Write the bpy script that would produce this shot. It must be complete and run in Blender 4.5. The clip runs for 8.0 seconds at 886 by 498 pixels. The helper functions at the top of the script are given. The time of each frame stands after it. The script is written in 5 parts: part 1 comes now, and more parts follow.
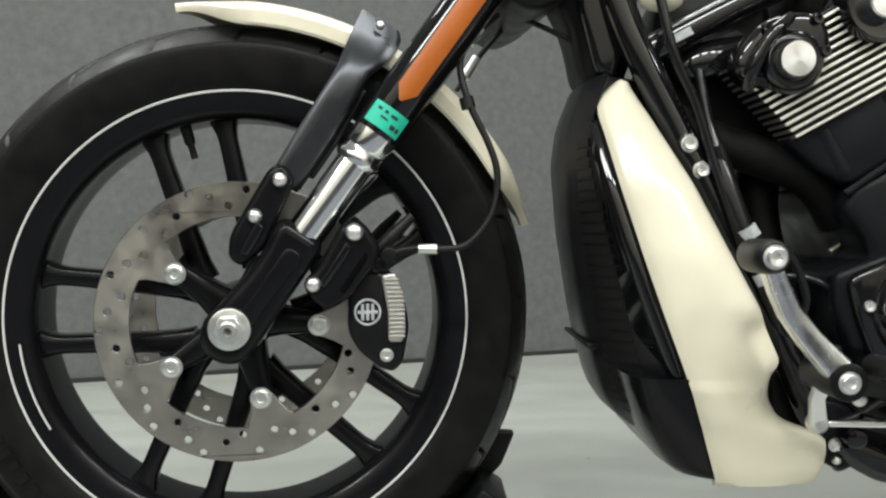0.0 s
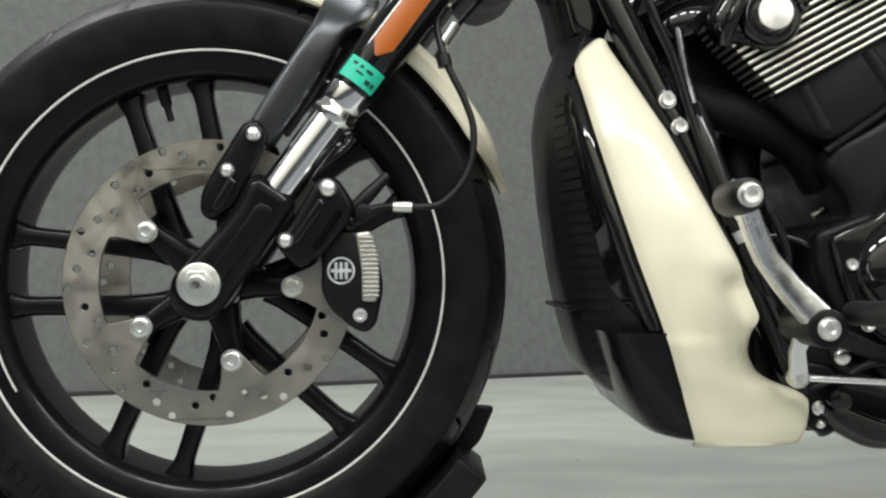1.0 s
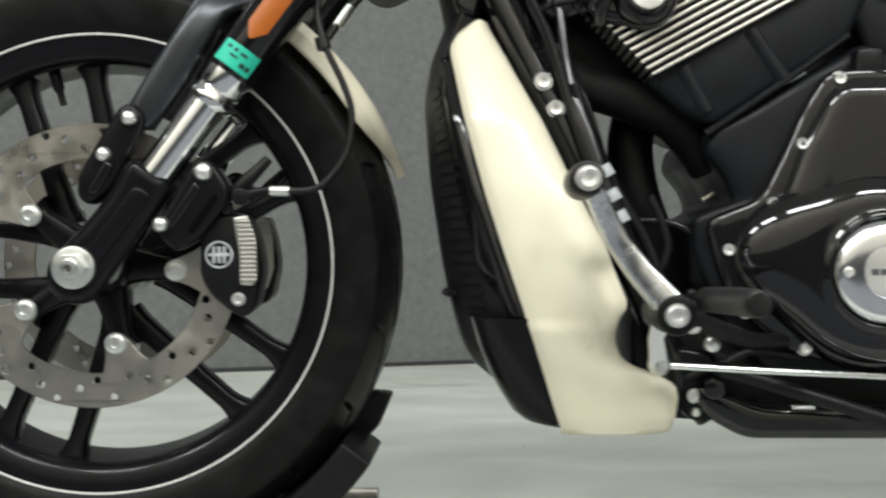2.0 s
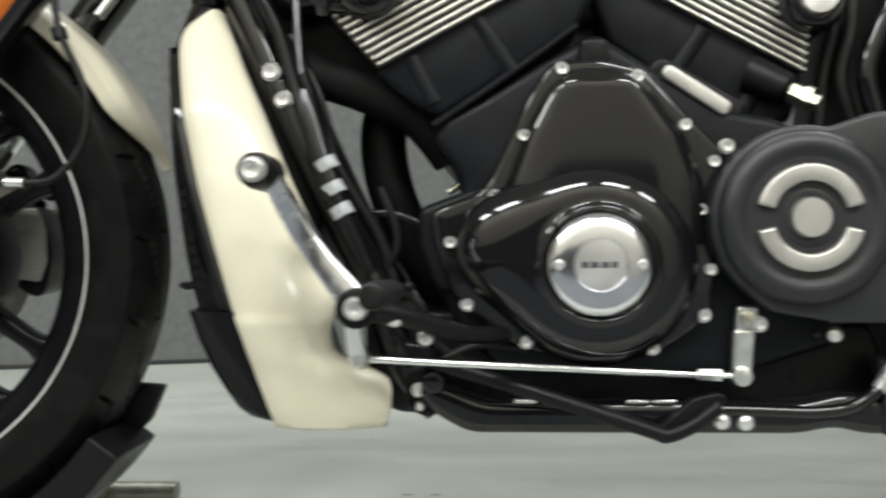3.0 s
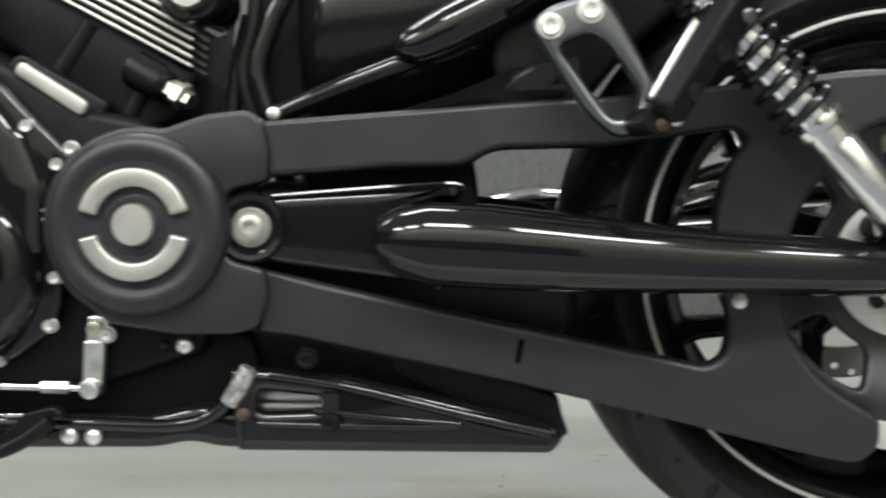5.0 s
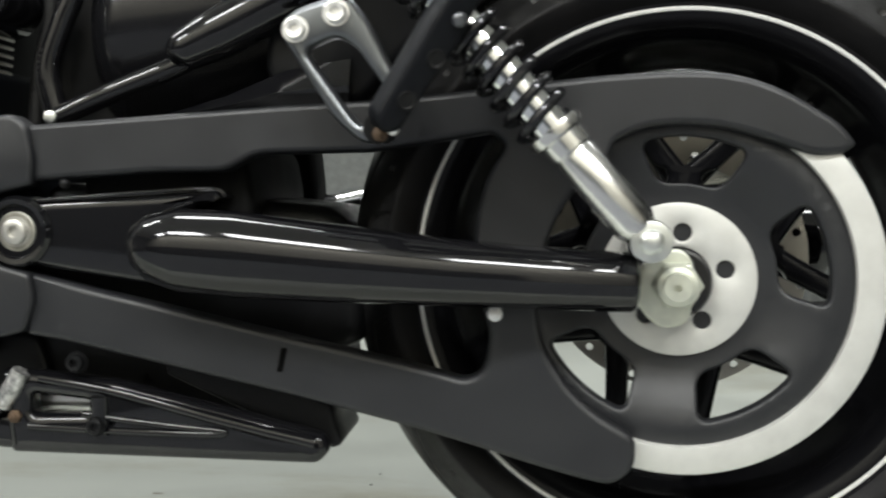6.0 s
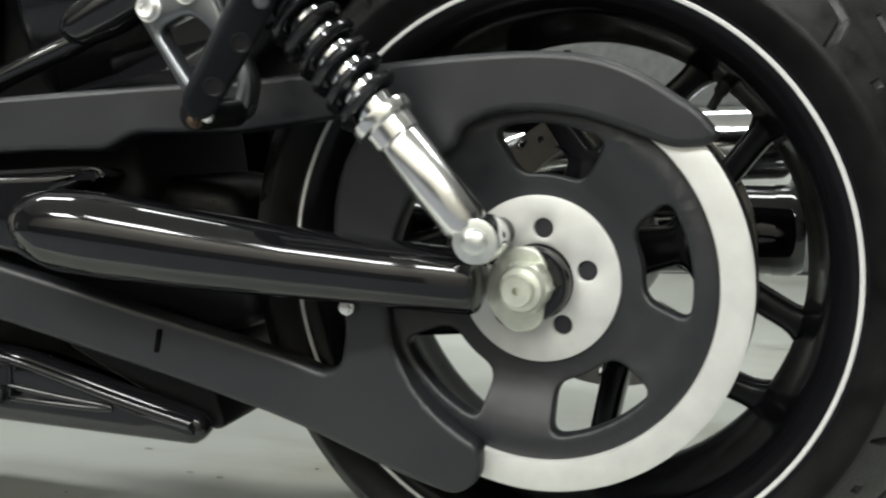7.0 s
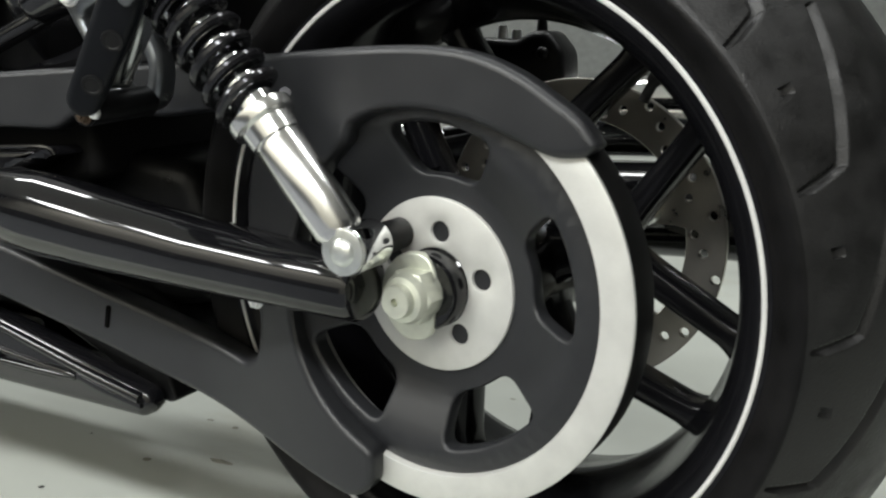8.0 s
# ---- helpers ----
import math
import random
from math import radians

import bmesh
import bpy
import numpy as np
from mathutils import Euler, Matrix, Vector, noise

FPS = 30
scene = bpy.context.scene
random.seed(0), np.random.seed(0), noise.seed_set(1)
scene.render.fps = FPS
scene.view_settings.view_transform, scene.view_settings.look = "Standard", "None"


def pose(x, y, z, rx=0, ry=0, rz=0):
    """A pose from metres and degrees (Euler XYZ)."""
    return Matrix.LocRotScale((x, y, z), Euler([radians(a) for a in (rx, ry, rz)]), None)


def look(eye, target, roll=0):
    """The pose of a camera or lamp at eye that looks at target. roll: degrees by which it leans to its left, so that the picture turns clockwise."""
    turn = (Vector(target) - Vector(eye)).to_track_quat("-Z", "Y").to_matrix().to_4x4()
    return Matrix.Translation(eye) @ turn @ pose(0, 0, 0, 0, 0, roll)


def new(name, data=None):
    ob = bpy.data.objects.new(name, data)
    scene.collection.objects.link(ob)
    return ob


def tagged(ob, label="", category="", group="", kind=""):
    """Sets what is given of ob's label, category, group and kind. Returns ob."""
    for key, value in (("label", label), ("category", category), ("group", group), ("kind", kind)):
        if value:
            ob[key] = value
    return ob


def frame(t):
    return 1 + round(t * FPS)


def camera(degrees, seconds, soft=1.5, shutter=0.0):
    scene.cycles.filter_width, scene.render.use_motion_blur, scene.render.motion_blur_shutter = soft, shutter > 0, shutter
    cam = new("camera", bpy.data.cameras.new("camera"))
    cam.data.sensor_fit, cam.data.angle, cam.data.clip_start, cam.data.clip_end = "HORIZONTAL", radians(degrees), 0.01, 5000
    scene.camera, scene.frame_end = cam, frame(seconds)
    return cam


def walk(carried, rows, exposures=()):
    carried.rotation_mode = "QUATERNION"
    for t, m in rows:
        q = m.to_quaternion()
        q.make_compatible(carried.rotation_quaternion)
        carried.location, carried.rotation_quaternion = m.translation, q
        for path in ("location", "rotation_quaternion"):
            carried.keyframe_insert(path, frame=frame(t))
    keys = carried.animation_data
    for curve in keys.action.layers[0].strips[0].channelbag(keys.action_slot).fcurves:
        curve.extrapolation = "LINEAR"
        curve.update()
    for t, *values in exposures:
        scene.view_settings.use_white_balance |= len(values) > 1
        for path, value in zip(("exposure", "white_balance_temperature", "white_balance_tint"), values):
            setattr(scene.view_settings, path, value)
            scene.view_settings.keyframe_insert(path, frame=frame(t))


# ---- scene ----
cam = camera(50.0, 8.0, 2.2, 0.5)
PATH = [
    (0, (0.214, -1.123, 0.437), (0.241, 0.876, 0.382), -0.8),
    (0.5, (0.218, -1.119, 0.372), (0.247, 0.881, 0.388), -0.5),
    (1, (0.245, -1.107, 0.339), (0.263, 0.892, 0.387), -0.4),
    (1.2, (0.263, -1.101, 0.328), (0.271, 0.898, 0.39), -0.3),
    (2.5, (0.555, -1.093, 0.343), (0.46, 0.905, 0.336), -0.3),
    (3, (0.696, -1.078, 0.336), (0.63, 0.921, 0.338), -0.2),
    (3.5, (0.856, -1.065, 0.344), (0.798, 0.934, 0.329), -0.3),
    (4, (1.018, -1.049, 0.353), (0.96, 0.95, 0.319), -0.3),
    (4.5, (1.17, -1.032, 0.361), (1.118, 0.966, 0.312), -0.4),
    (5, (1.308, -1.021, 0.371), (1.27, 0.978, 0.304), -0.3),
    (5.2, (1.356, -1.018, 0.373), (1.328, 0.98, 0.303), -0.3),
    (6.3, (1.672, -0.965, 0.412), (1.384, 1.008, 0.26), 0.3),
    (6.5, (1.723, -0.948, 0.422), (1.365, 1.011, 0.24), 0.4),
    (7, (1.85, -0.886, 0.434), (1.284, 1.018, 0.201), 0.8),
    (7.5, (1.949, -0.818, 0.469), (1.212, 1.01, 0.132), 0.8),
    (8, (2.026, -0.764, 0.5), (1.138, 0.977, 0.076), 0.7),
]
walk(cam, [(t, look(eye, target, roll)) for t, eye, target, roll in PATH], ((0, -0.07), (2.5, -0.01), (4, 0.02), (5, 0.13), (6.3, 0.12), (8, 0.10))
)

from mathutils.geometry import tessellate_polygon

# ---- light ----
world = bpy.data.worlds.new("room_air")
scene.world = world
world.use_nodes = True
world.node_tree.nodes["Background"].inputs[0].default_value = (1.0, 1.0, 1.0, 1)
world.node_tree.nodes["Background"].inputs[1].default_value = 0.02


def overhead_light(x, y, z, sx, sy, power):
    """A rectangular area light under the ceiling, for the panels and the fill row."""
    lamp = bpy.data.lights.new("overhead_area_light", "AREA")
    lamp.shape, lamp.size, lamp.size_y, lamp.energy, lamp.color = "RECTANGLE", sx, sy, power, (0.985, 1.0, 0.995)
    ob = new("overhead_area_light", lamp)
    ob.matrix_world = pose(x, y, z)


for lx in (-2.15, -0.85, 0.45, 1.75, 3.05):
    overhead_light(lx, -2.15, 2.72, 0.82, 0.44, 46)
# added fill row: brightens the back wall and softens shade on the floor
for lx, power in ((-1.4, 29), (0.5, 29), (2.4, 26)):
    overhead_light(lx, 0.6, 2.72, 1.2, 0.3, power)

# ---- materials ----


def mat(name, col, rough, metal=0.0, coat=0.0, var=0.12, scale=25.0, bump=0.0, bscale=400.0, rvar=0.08, spec=0.5, stain=0.0, stain_col=(0.1, 0.1, 0.08), stretch=(1, 1, 1), aniso=0.0):
    m = bpy.data.materials.new(name)
    m.use_nodes = True
    nt = m.node_tree
    n, l = nt.nodes, nt.links
    b = n["Principled BSDF"]
    tc = n.new("ShaderNodeTexCoord")
    mp = n.new("ShaderNodeMapping")
    mp.inputs["Scale"].default_value = stretch
    l.new(tc.outputs["Object"], mp.inputs[0])
    big = n.new("ShaderNodeTexNoise")
    big.inputs["Scale"].default_value, big.inputs["Detail"].default_value = scale, 5
    l.new(mp.outputs[0], big.inputs["Vector"])
    ramp = n.new("ShaderNodeMapRange")
    ramp.inputs[1].default_value, ramp.inputs[2].default_value = 0.3, 0.7
    ramp.inputs[3].default_value, ramp.inputs[4].default_value = 1 - var, 1 + var
    l.new(big.outputs[0], ramp.inputs[0])
    mul = n.new("ShaderNodeVectorMath")
    mul.operation = "SCALE"
    mul.inputs[0].default_value = col
    l.new(ramp.outputs[0], mul.inputs["Scale"])
    colour = mul.outputs[0]
    if stain > 0:
        sp = n.new("ShaderNodeTexNoise")
        sp.inputs["Scale"].default_value, sp.inputs["Detail"].default_value, sp.inputs["Roughness"].default_value = scale * 0.35, 8, 0.65
        l.new(mp.outputs[0], sp.inputs["Vector"])
        sr = n.new("ShaderNodeMapRange")
        sr.inputs[1].default_value, sr.inputs[2].default_value, sr.inputs[4].default_value = 0.56, 0.72, stain
        l.new(sp.outputs[0], sr.inputs[0])
        mix = n.new("ShaderNodeMix")
        mix.data_type = "RGBA"
        l.new(sr.outputs[0], mix.inputs["Factor"])
        l.new(colour, mix.inputs["A"])
        mix.inputs["B"].default_value = (*stain_col, 1)
        colour = mix.outputs["Result"]
    l.new(colour, b.inputs["Base Color"])
    rr = n.new("ShaderNodeMapRange")
    rr.inputs[1].default_value, rr.inputs[2].default_value = 0.3, 0.7
    rr.inputs[3].default_value, rr.inputs[4].default_value = max(0.01, rough - rvar * 0.5), min(1, rough + rvar)
    l.new(big.outputs[0], rr.inputs[0])
    l.new(rr.outputs[0], b.inputs["Roughness"])
    b.inputs["Metallic"].default_value = metal
    b.inputs["Coat Weight"].default_value = coat
    b.inputs["Coat Roughness"].default_value = 0.04
    b.inputs["Specular IOR Level"].default_value = spec
    if aniso > 0:
        tg = n.new("ShaderNodeTangent")
        tg.direction_type, tg.axis = "RADIAL", "Y"
        l.new(tg.outputs[0], b.inputs["Tangent"])
        b.inputs["Anisotropic"].default_value = aniso
    if bump > 0:
        fine = n.new("ShaderNodeTexNoise")
        fine.inputs["Scale"].default_value, fine.inputs["Detail"].default_value = bscale, 3
        l.new(mp.outputs[0], fine.inputs["Vector"])
        bp = n.new("ShaderNodeBump")
        bp.inputs["Strength"].default_value, bp.inputs["Distance"].default_value = bump, 0.001
        l.new(fine.outputs[0], bp.inputs["Height"])
        l.new(bp.outputs[0], b.inputs["Normal"])
    return m


GLOSS = mat("gloss_black_paint", (0.0055, 0.0055, 0.0063), 0.06, coat=0.1, spec=0.5, rvar=0.03, scale=9)
SEMI = mat("semi_gloss_black_paint", (0.008, 0.008, 0.009), 0.17, spec=0.4, rvar=0.06, scale=9)
SATIN = mat("satin_black_powder_coat", (0.0062, 0.0064, 0.0068), 0.33, spec=0.2, bump=0.25, bscale=900, rvar=0.12)
WHEEL = mat("semi_gloss_black_wheel_paint", (0.0064, 0.0064, 0.0075), 0.17, spec=0.155, bump=0.05, rvar=0.07)
GUARD = mat("charcoal_satin_plastic", (0.0160, 0.0168, 0.0187), 0.40, spec=0.48, bump=0.12, bscale=1500, rvar=0.08, var=0.06)
# lighter and shinier than the tyre walls: top light put into the colour
TREAD = mat("lit_tyre_tread", (0.0090, 0.0089, 0.0088), 0.40, spec=0.34, bump=0.3, bscale=500, var=0.3, scale=40, rvar=0.18)
RUBBER = mat("tyre_rubber", (0.0052, 0.0050, 0.0052), 0.42, spec=0.15, bump=0.3, bscale=500, var=0.25, scale=40, rvar=0.15)
SOFT = mat("soft_black_rubber", (0.007, 0.007, 0.007), 0.45, spec=0.3, bump=0.2)
MATT = mat("matt_black_plastic", (0.005, 0.005, 0.005), 0.65, spec=0.12, bump=0.2, bscale=900)
PLASTIC = mat("textured_black_plastic", (0.009, 0.009, 0.010), 0.34, spec=0.32, bump=0.2, bscale=1200)
CREAM = mat("cream_satin_paint", (0.735, 0.695, 0.545), 0.30, coat=0.35, var=0.035, scale=8, rvar=0.06)
CHROME = mat("chrome_plate", (0.82, 0.83, 0.84), 0.10, metal=1.0, var=0.03, rvar=0.04)
SATINGREY = mat("satin_grey_casting", (0.17, 0.18, 0.19), 0.30, metal=0.9, var=0.06)
PRESSED = mat("dark_pressed_metal", (0.060, 0.064, 0.070), 0.30, metal=0.85, var=0.08)
SILVER = mat("machined_aluminium", (0.86, 0.86, 0.85), 0.33, metal=1.0, var=0.06, rvar=0.12, bump=0.06, bscale=600)
FINEDGE = mat("milled_fin_aluminium", (0.84, 0.82, 0.76), 0.32, metal=0.9, var=0.06, rvar=0.1)
BRUSHED = mat("brushed_nickel_insert", (0.52, 0.51, 0.475), 0.42, metal=0.85, var=0.08, bump=0.15, bscale=900)
COIL = mat("dark_glossy_spring_steel", (0.035, 0.035, 0.038), 0.12, metal=0.7, var=0.1)
PALEZINC = mat("pale_passivated_zinc", (0.70, 0.72, 0.62), 0.42, metal=0.65, var=0.08, scale=90, bump=0.08, bscale=900)
PULLEY = mat("bare_cast_aluminium", (0.66, 0.66, 0.63), 0.48, metal=0.45, var=0.06, scale=60, bump=0.12, bscale=700)
DISC = mat("ground_stainless_steel", (0.43, 0.41, 0.365), 0.32, metal=1.0, var=0.08, rvar=0.12, scale=40, aniso=0.55)
ZINC = mat("zinc_plated_steel", (0.76, 0.78, 0.75), 0.34, metal=1.0, var=0.1, scale=80)
BRASS = mat("passivated_zinc", (0.72, 0.71, 0.60), 0.3, metal=1.0, var=0.15, scale=80)
STEEL = mat("worn_galvanised_steel", (0.30, 0.29, 0.25), 0.45, metal=0.7, var=0.25, scale=50)
GREYMETAL = mat("grey_satin_metal", (0.15, 0.155, 0.165), 0.3, metal=0.7, var=0.06)
ORANGE = mat("orange_reflector_lens", (0.40, 0.098, 0.006), 0.35, coat=0.0, var=0.06, bump=0.3, bscale=900)
GREEN = mat("green_paper_sticker", (0.015, 0.50, 0.34), 0.5, var=0.05)
INK = mat("black_ink", (0.01, 0.03, 0.025), 0.6, var=0.0)
# near-black without gloss: the shade inside slots and holes, put into the colour
SLOT_SHADE = mat("slot_shade_black", (0.004, 0.004, 0.004), 0.9, spec=0.0, var=0.0)
WHITE = mat("white_pinstripe_paint", (0.62, 0.62, 0.60), 0.35, var=0.03)
PALE = mat("pale_label_film", (0.40, 0.42, 0.43), 0.35, var=0.3, scale=120)
ALLOY = mat("polished_lever_alloy", (0.66, 0.67, 0.68), 0.20, metal=1.0, var=0.15, scale=60, rvar=0.12, stain=0.35, stain_col=(0.16, 0.16, 0.16))
SCUFFED = mat("scuffed_bright_metal", (0.50, 0.50, 0.49), 0.4, metal=0.8, var=0.55, scale=170, stain=0.7, stain_col=(0.03, 0.03, 0.03))
RUST = mat("rusty_fastener_steel", (0.10, 0.065, 0.04), 0.6, metal=0.4, var=0.4, scale=150)
FLOOR = mat("painted_concrete_floor", (0.44, 0.46, 0.42), 0.36, var=0.06, scale=6, rvar=0.15, bump=0.12, bscale=120, stain=0.6, stain_col=(0.28, 0.26, 0.19), stretch=(0.6, 1.6, 1))
# dark slate for the unseen lane that dims low reflections
DARK_LANE = mat("reflection_dark_slate", (0.115, 0.122, 0.135), 0.5, var=0.1, scale=6, bump=0.1, bscale=120)
WALLM = mat("grey_felt_wall_covering", (0.130, 0.136, 0.132), 0.9, var=0.15, scale=42, bump=0.6, bscale=150, stain=0.1, stain_col=(0.27, 0.27, 0.26))
PAINT = mat("plain_grey_wall_paint", (0.06, 0.06, 0.06), 0.7, var=0.05, scale=3)
CASE = mat("blue_black_engine_coat", (0.0050, 0.0057, 0.0074), 0.40, spec=0.17, bump=0.2, bscale=900, var=0.15, rvar=0.14)
POLISHED = mat("polished_aluminium", (0.74, 0.75, 0.77), 0.15, metal=1.0, var=0.05, rvar=0.06)
DAMPER = mat("polished_damper_steel", (0.82, 0.82, 0.80), 0.2, metal=1.0, var=0.04, rvar=0.06)
TURNED = mat("turned_aluminium", (0.80, 0.80, 0.80), 0.30, metal=1.0, var=0.05, rvar=0.08, aniso=0.6)
BEIGE = mat("beige_painted_wall", (0.60, 0.57, 0.48), 0.7, var=0.05, scale=3)
CEIL = mat("pale_ceiling_paint", (0.7, 0.7, 0.68), 0.8, var=0.04, scale=3)
TRIM = mat("dark_wall_trim", (0.02, 0.02, 0.02), 0.6)

# ---- mesh helpers ----
WORLD = {}


def empty(name, at, parent=None):
    ob = new(name)
    ob.empty_display_size = 0.05
    ob.matrix_world = Matrix.Translation(at)
    WORLD[ob.name] = Matrix.Translation(at)
    if parent:
        ob.parent = parent
        ob.matrix_parent_inverse = WORLD[parent.name].inverted()
    return ob


def upper(parent):
    """No more than three levels: a thing, its parts and their pieces."""
    while parent and parent.parent and parent.parent.parent:
        parent = parent.parent
    return parent


def part(name, me, material, parent=None, label="", m=None, smooth=35, flat=None):
    """One mesh object, its origin in its middle, under its thing or part."""
    flat = flat or [abs(p.normal.y) < 0.9995 for p in me.polygons]
    if m is not None:
        me.transform(m)
    co = np.empty(len(me.vertices) * 3)
    me.vertices.foreach_get("co", co)
    co = co.reshape(-1, 3)
    mid = Vector((co.min(0) + co.max(0)) / 2)
    me.transform(Matrix.Translation(-mid))
    me.materials.append(material)
    me.polygons.foreach_set("use_smooth", flat)
    me.set_sharp_from_angle(angle=radians(smooth))
    parent = upper(parent)
    ob = new(name, me)
    ob.location = mid
    WORLD[ob.name] = Matrix.Translation(mid)
    if parent:
        ob.parent = parent
        ob.matrix_parent_inverse = WORLD[parent.name].inverted()
    if label:
        tagged(ob, label)
    return ob


def mesh(verts, faces):
    me = bpy.data.meshes.new("mesh")
    me.from_pydata([tuple(v) for v in verts], [], faces)
    bm = bmesh.new()
    bm.from_mesh(me)
    bmesh.ops.remove_doubles(bm, verts=bm.verts, dist=1e-6)
    bmesh.ops.recalc_face_normals(bm, faces=bm.faces)
    bm.to_mesh(me)
    bm.free()
    return me


def joined(*meshes):
    bm = bmesh.new()
    for me in meshes:
        bm.from_mesh(me)
    out = bpy.data.meshes.new("mesh")
    bm.to_mesh(out)
    bm.free()
    return out


def fillet(pts, r, n=4):
    """Round the corners of a closed outline; a third number in a point is its own radius."""
    out = []
    k = len(pts)
    for i in range(k):
        p, a, b = Vector(pts[i][:2]), Vector(pts[i - 1][:2]), Vector(pts[(i + 1) % k][:2])
        rr = pts[i][2] if len(pts[i]) > 2 else r
        da, db = (a - p), (b - p)
        c = min(rr, da.length * 0.48, db.length * 0.48)
        if c < 1e-4:
            out.append((p.x, p.y))
            continue
        s, e = p + da.normalized() * c, p + db.normalized() * c
        for j in range(n + 1):
            t = j / n
            q = s * (1 - t) ** 2 + p * 2 * t * (1 - t) + e * t * t
            out.append((q.x, q.y))
    return out


def curve(pts, n=6, closed=False):
    """Points along a smooth curve through the given ones."""
    P = [Vector(p) for p in pts]
    k = len(P)
    out = []
    for i in range(k if closed else k - 1):
        if closed:
            a, b, c, d = P[i - 1], P[i], P[(i + 1) % k], P[(i + 2) % k]
        else:
            a, b, c, d = P[max(i - 1, 0)], P[i], P[i + 1], P[min(i + 2, k - 1)]
        for j in range(n):
            t = j / n
            out.append(0.5 * (2 * b + (c - a) * t + (2 * a - 5 * b + 4 * c - d) * t * t + (3 * b - 3 * c + d - a) * t ** 3))
    if not closed:
        out.append(P[-1])
    return out


def area2(loop):
    return sum(loop[i - 1][0] * loop[i][1] - loop[i][0] * loop[i - 1][1] for i in range(len(loop)))


def shrink(loop, d):
    """Offset a loop to its left-hand side's outside by -d."""
    k = len(loop)
    out = []
    for i in range(k):
        p, a, b = Vector(loop[i]), Vector(loop[i - 1]), Vector(loop[(i + 1) % k])
        u, v = (p - a), (b - p)
        u = u.normalized() if u.length > 1e-9 else v.normalized()
        v = v.normalized() if v.length > 1e-9 else u
        n1, n2 = Vector((-u.y, u.x)), Vector((-v.y, v.x))
        m = n1 + n2
        q = m.length_squared
        m = m * (2 / max(q, 0.8)) if q > 1e-9 else n1
        out.append((p.x + m.x * d, p.y + m.y * d))
    return out


def pillow(rows, y, depth, upright=True, edge=2.6, n=20):
    """A cushion-shaped skin over rows of (place, low, high, set-back), its edges rolled back by depth."""
    loops = []
    for s, lo, hi, back in rows:
        c, h = (lo + hi) / 2, (hi - lo) / 2
        lp = []
        for u in np.linspace(-1, 1, n):
            yy = y + back + depth * abs(u) ** edge
            lp.append(Vector((c + h * u, yy, s)) if upright else Vector((s, yy, c + h * u)))
        loops.append(lp)
    return loft(loops, caps=False, closed=False)


def plate(outline, y0, y1, bevel=0.003, holes=(), steps=3):
    """A plate with rounded edges, cut to an outline in x and z, from y0 (near face) to y1."""
    loops = []
    for i, lp in enumerate([outline, *holes]):
        lp = [tuple(p[:2]) for p in lp]
        if (area2(lp) > 0) != (i == 0):
            lp = lp[::-1]
        loops.append(lp)
    lo, hi = min(y0, y1), max(y0, y1)
    b = min(bevel, (hi - lo) * 0.49)
    levels = []
    for j in range(steps + 1):
        a = math.pi / 2 * j / steps
        levels.append((b * (1 - math.sin(a)), lo + b * (1 - math.cos(a))))
    levels += [(d, hi + lo - y) for d, y in levels[::-1]]
    verts, faces = [], []
    starts = []
    for d, y in levels:
        starts.append(len(verts))
        for lp in loops:
            verts += [(x, y, z) for x, z in shrink(lp, d)]
    sizes = [len(lp) for lp in loops]
    for k in range(len(levels) - 1):
        o = 0
        for s in sizes:
            for i in range(s):
                j = (i + 1) % s
                faces.append((starts[k] + o + i, starts[k] + o + j, starts[k + 1] + o + j, starts[k + 1] + o + i))
            o += s
    if len(holes) > 8:
        tris = tessellate_polygon([[Vector((x, z, 0)) for x, z in lp] for lp in loops])
        return mesh(verts, faces + [tuple(s + i for i in t) for s in (starts[0], starts[-1]) for t in tris])
    bm = bmesh.new()
    vs = [bm.verts.new(v) for v in verts]
    for f in faces:
        bm.faces.new([vs[i] for i in f])
    bmesh.ops.remove_doubles(bm, verts=bm.verts, dist=1e-6)
    for y, ny in ((lo, -1), (hi, 1)):
        rim = [e for e in bm.edges if len(e.link_faces) == 1 and all(abs(v.co.y - y) < 1e-7 for v in e.verts)]
        bmesh.ops.triangle_fill(bm, use_beauty=True, use_dissolve=False, edges=rim, normal=(0, ny, 0))
    bmesh.ops.recalc_face_normals(bm, faces=bm.faces)
    me = bpy.data.meshes.new("mesh")
    bm.to_mesh(me)
    bm.free()
    return me


def lathe(profile, at=(0, 0, 0), n=64, closed=False):
    """A body turned about the y axis from (radius, y) pairs."""
    verts, faces = [], []
    k = len(profile)
    for i in range(n):
        a = 2 * math.pi * i / n
        for r, y in profile:
            verts.append((at[0] + r * math.cos(a), at[1] + y, at[2] + r * math.sin(a)))
    for i in range(n):
        j = (i + 1) % n
        for q in range(k if closed else k - 1):
            w = (q + 1) % k
            faces.append((i * k + q, i * k + w, j * k + w, j * k + q))
    return mesh(verts, faces)


def drum(x, y0, y1, z, r, b=0.002, n=40):
    """A solid round with rounded rims, along y."""
    lo, hi = min(y0, y1), max(y0, y1)
    return lathe([(0, lo), (r - b, lo), (r - b * 0.3, lo + b * 0.3), (r, lo + b), (r, hi - b), (r - b * 0.3, hi - b * 0.3), (r - b, hi), (0, hi)], (x, 0, z), n)


def frames(P):
    t0 = (P[1] - P[0]).normalized()
    nrm = t0.orthogonal().normalized()
    out = []
    for i, p in enumerate(P):
        t = (P[min(i + 1, len(P) - 1)] - P[max(i - 1, 0)]).normalized()
        nrm = (nrm - t * nrm.dot(t)).normalized()
        out.append((p, nrm, t.cross(nrm)))
    return out


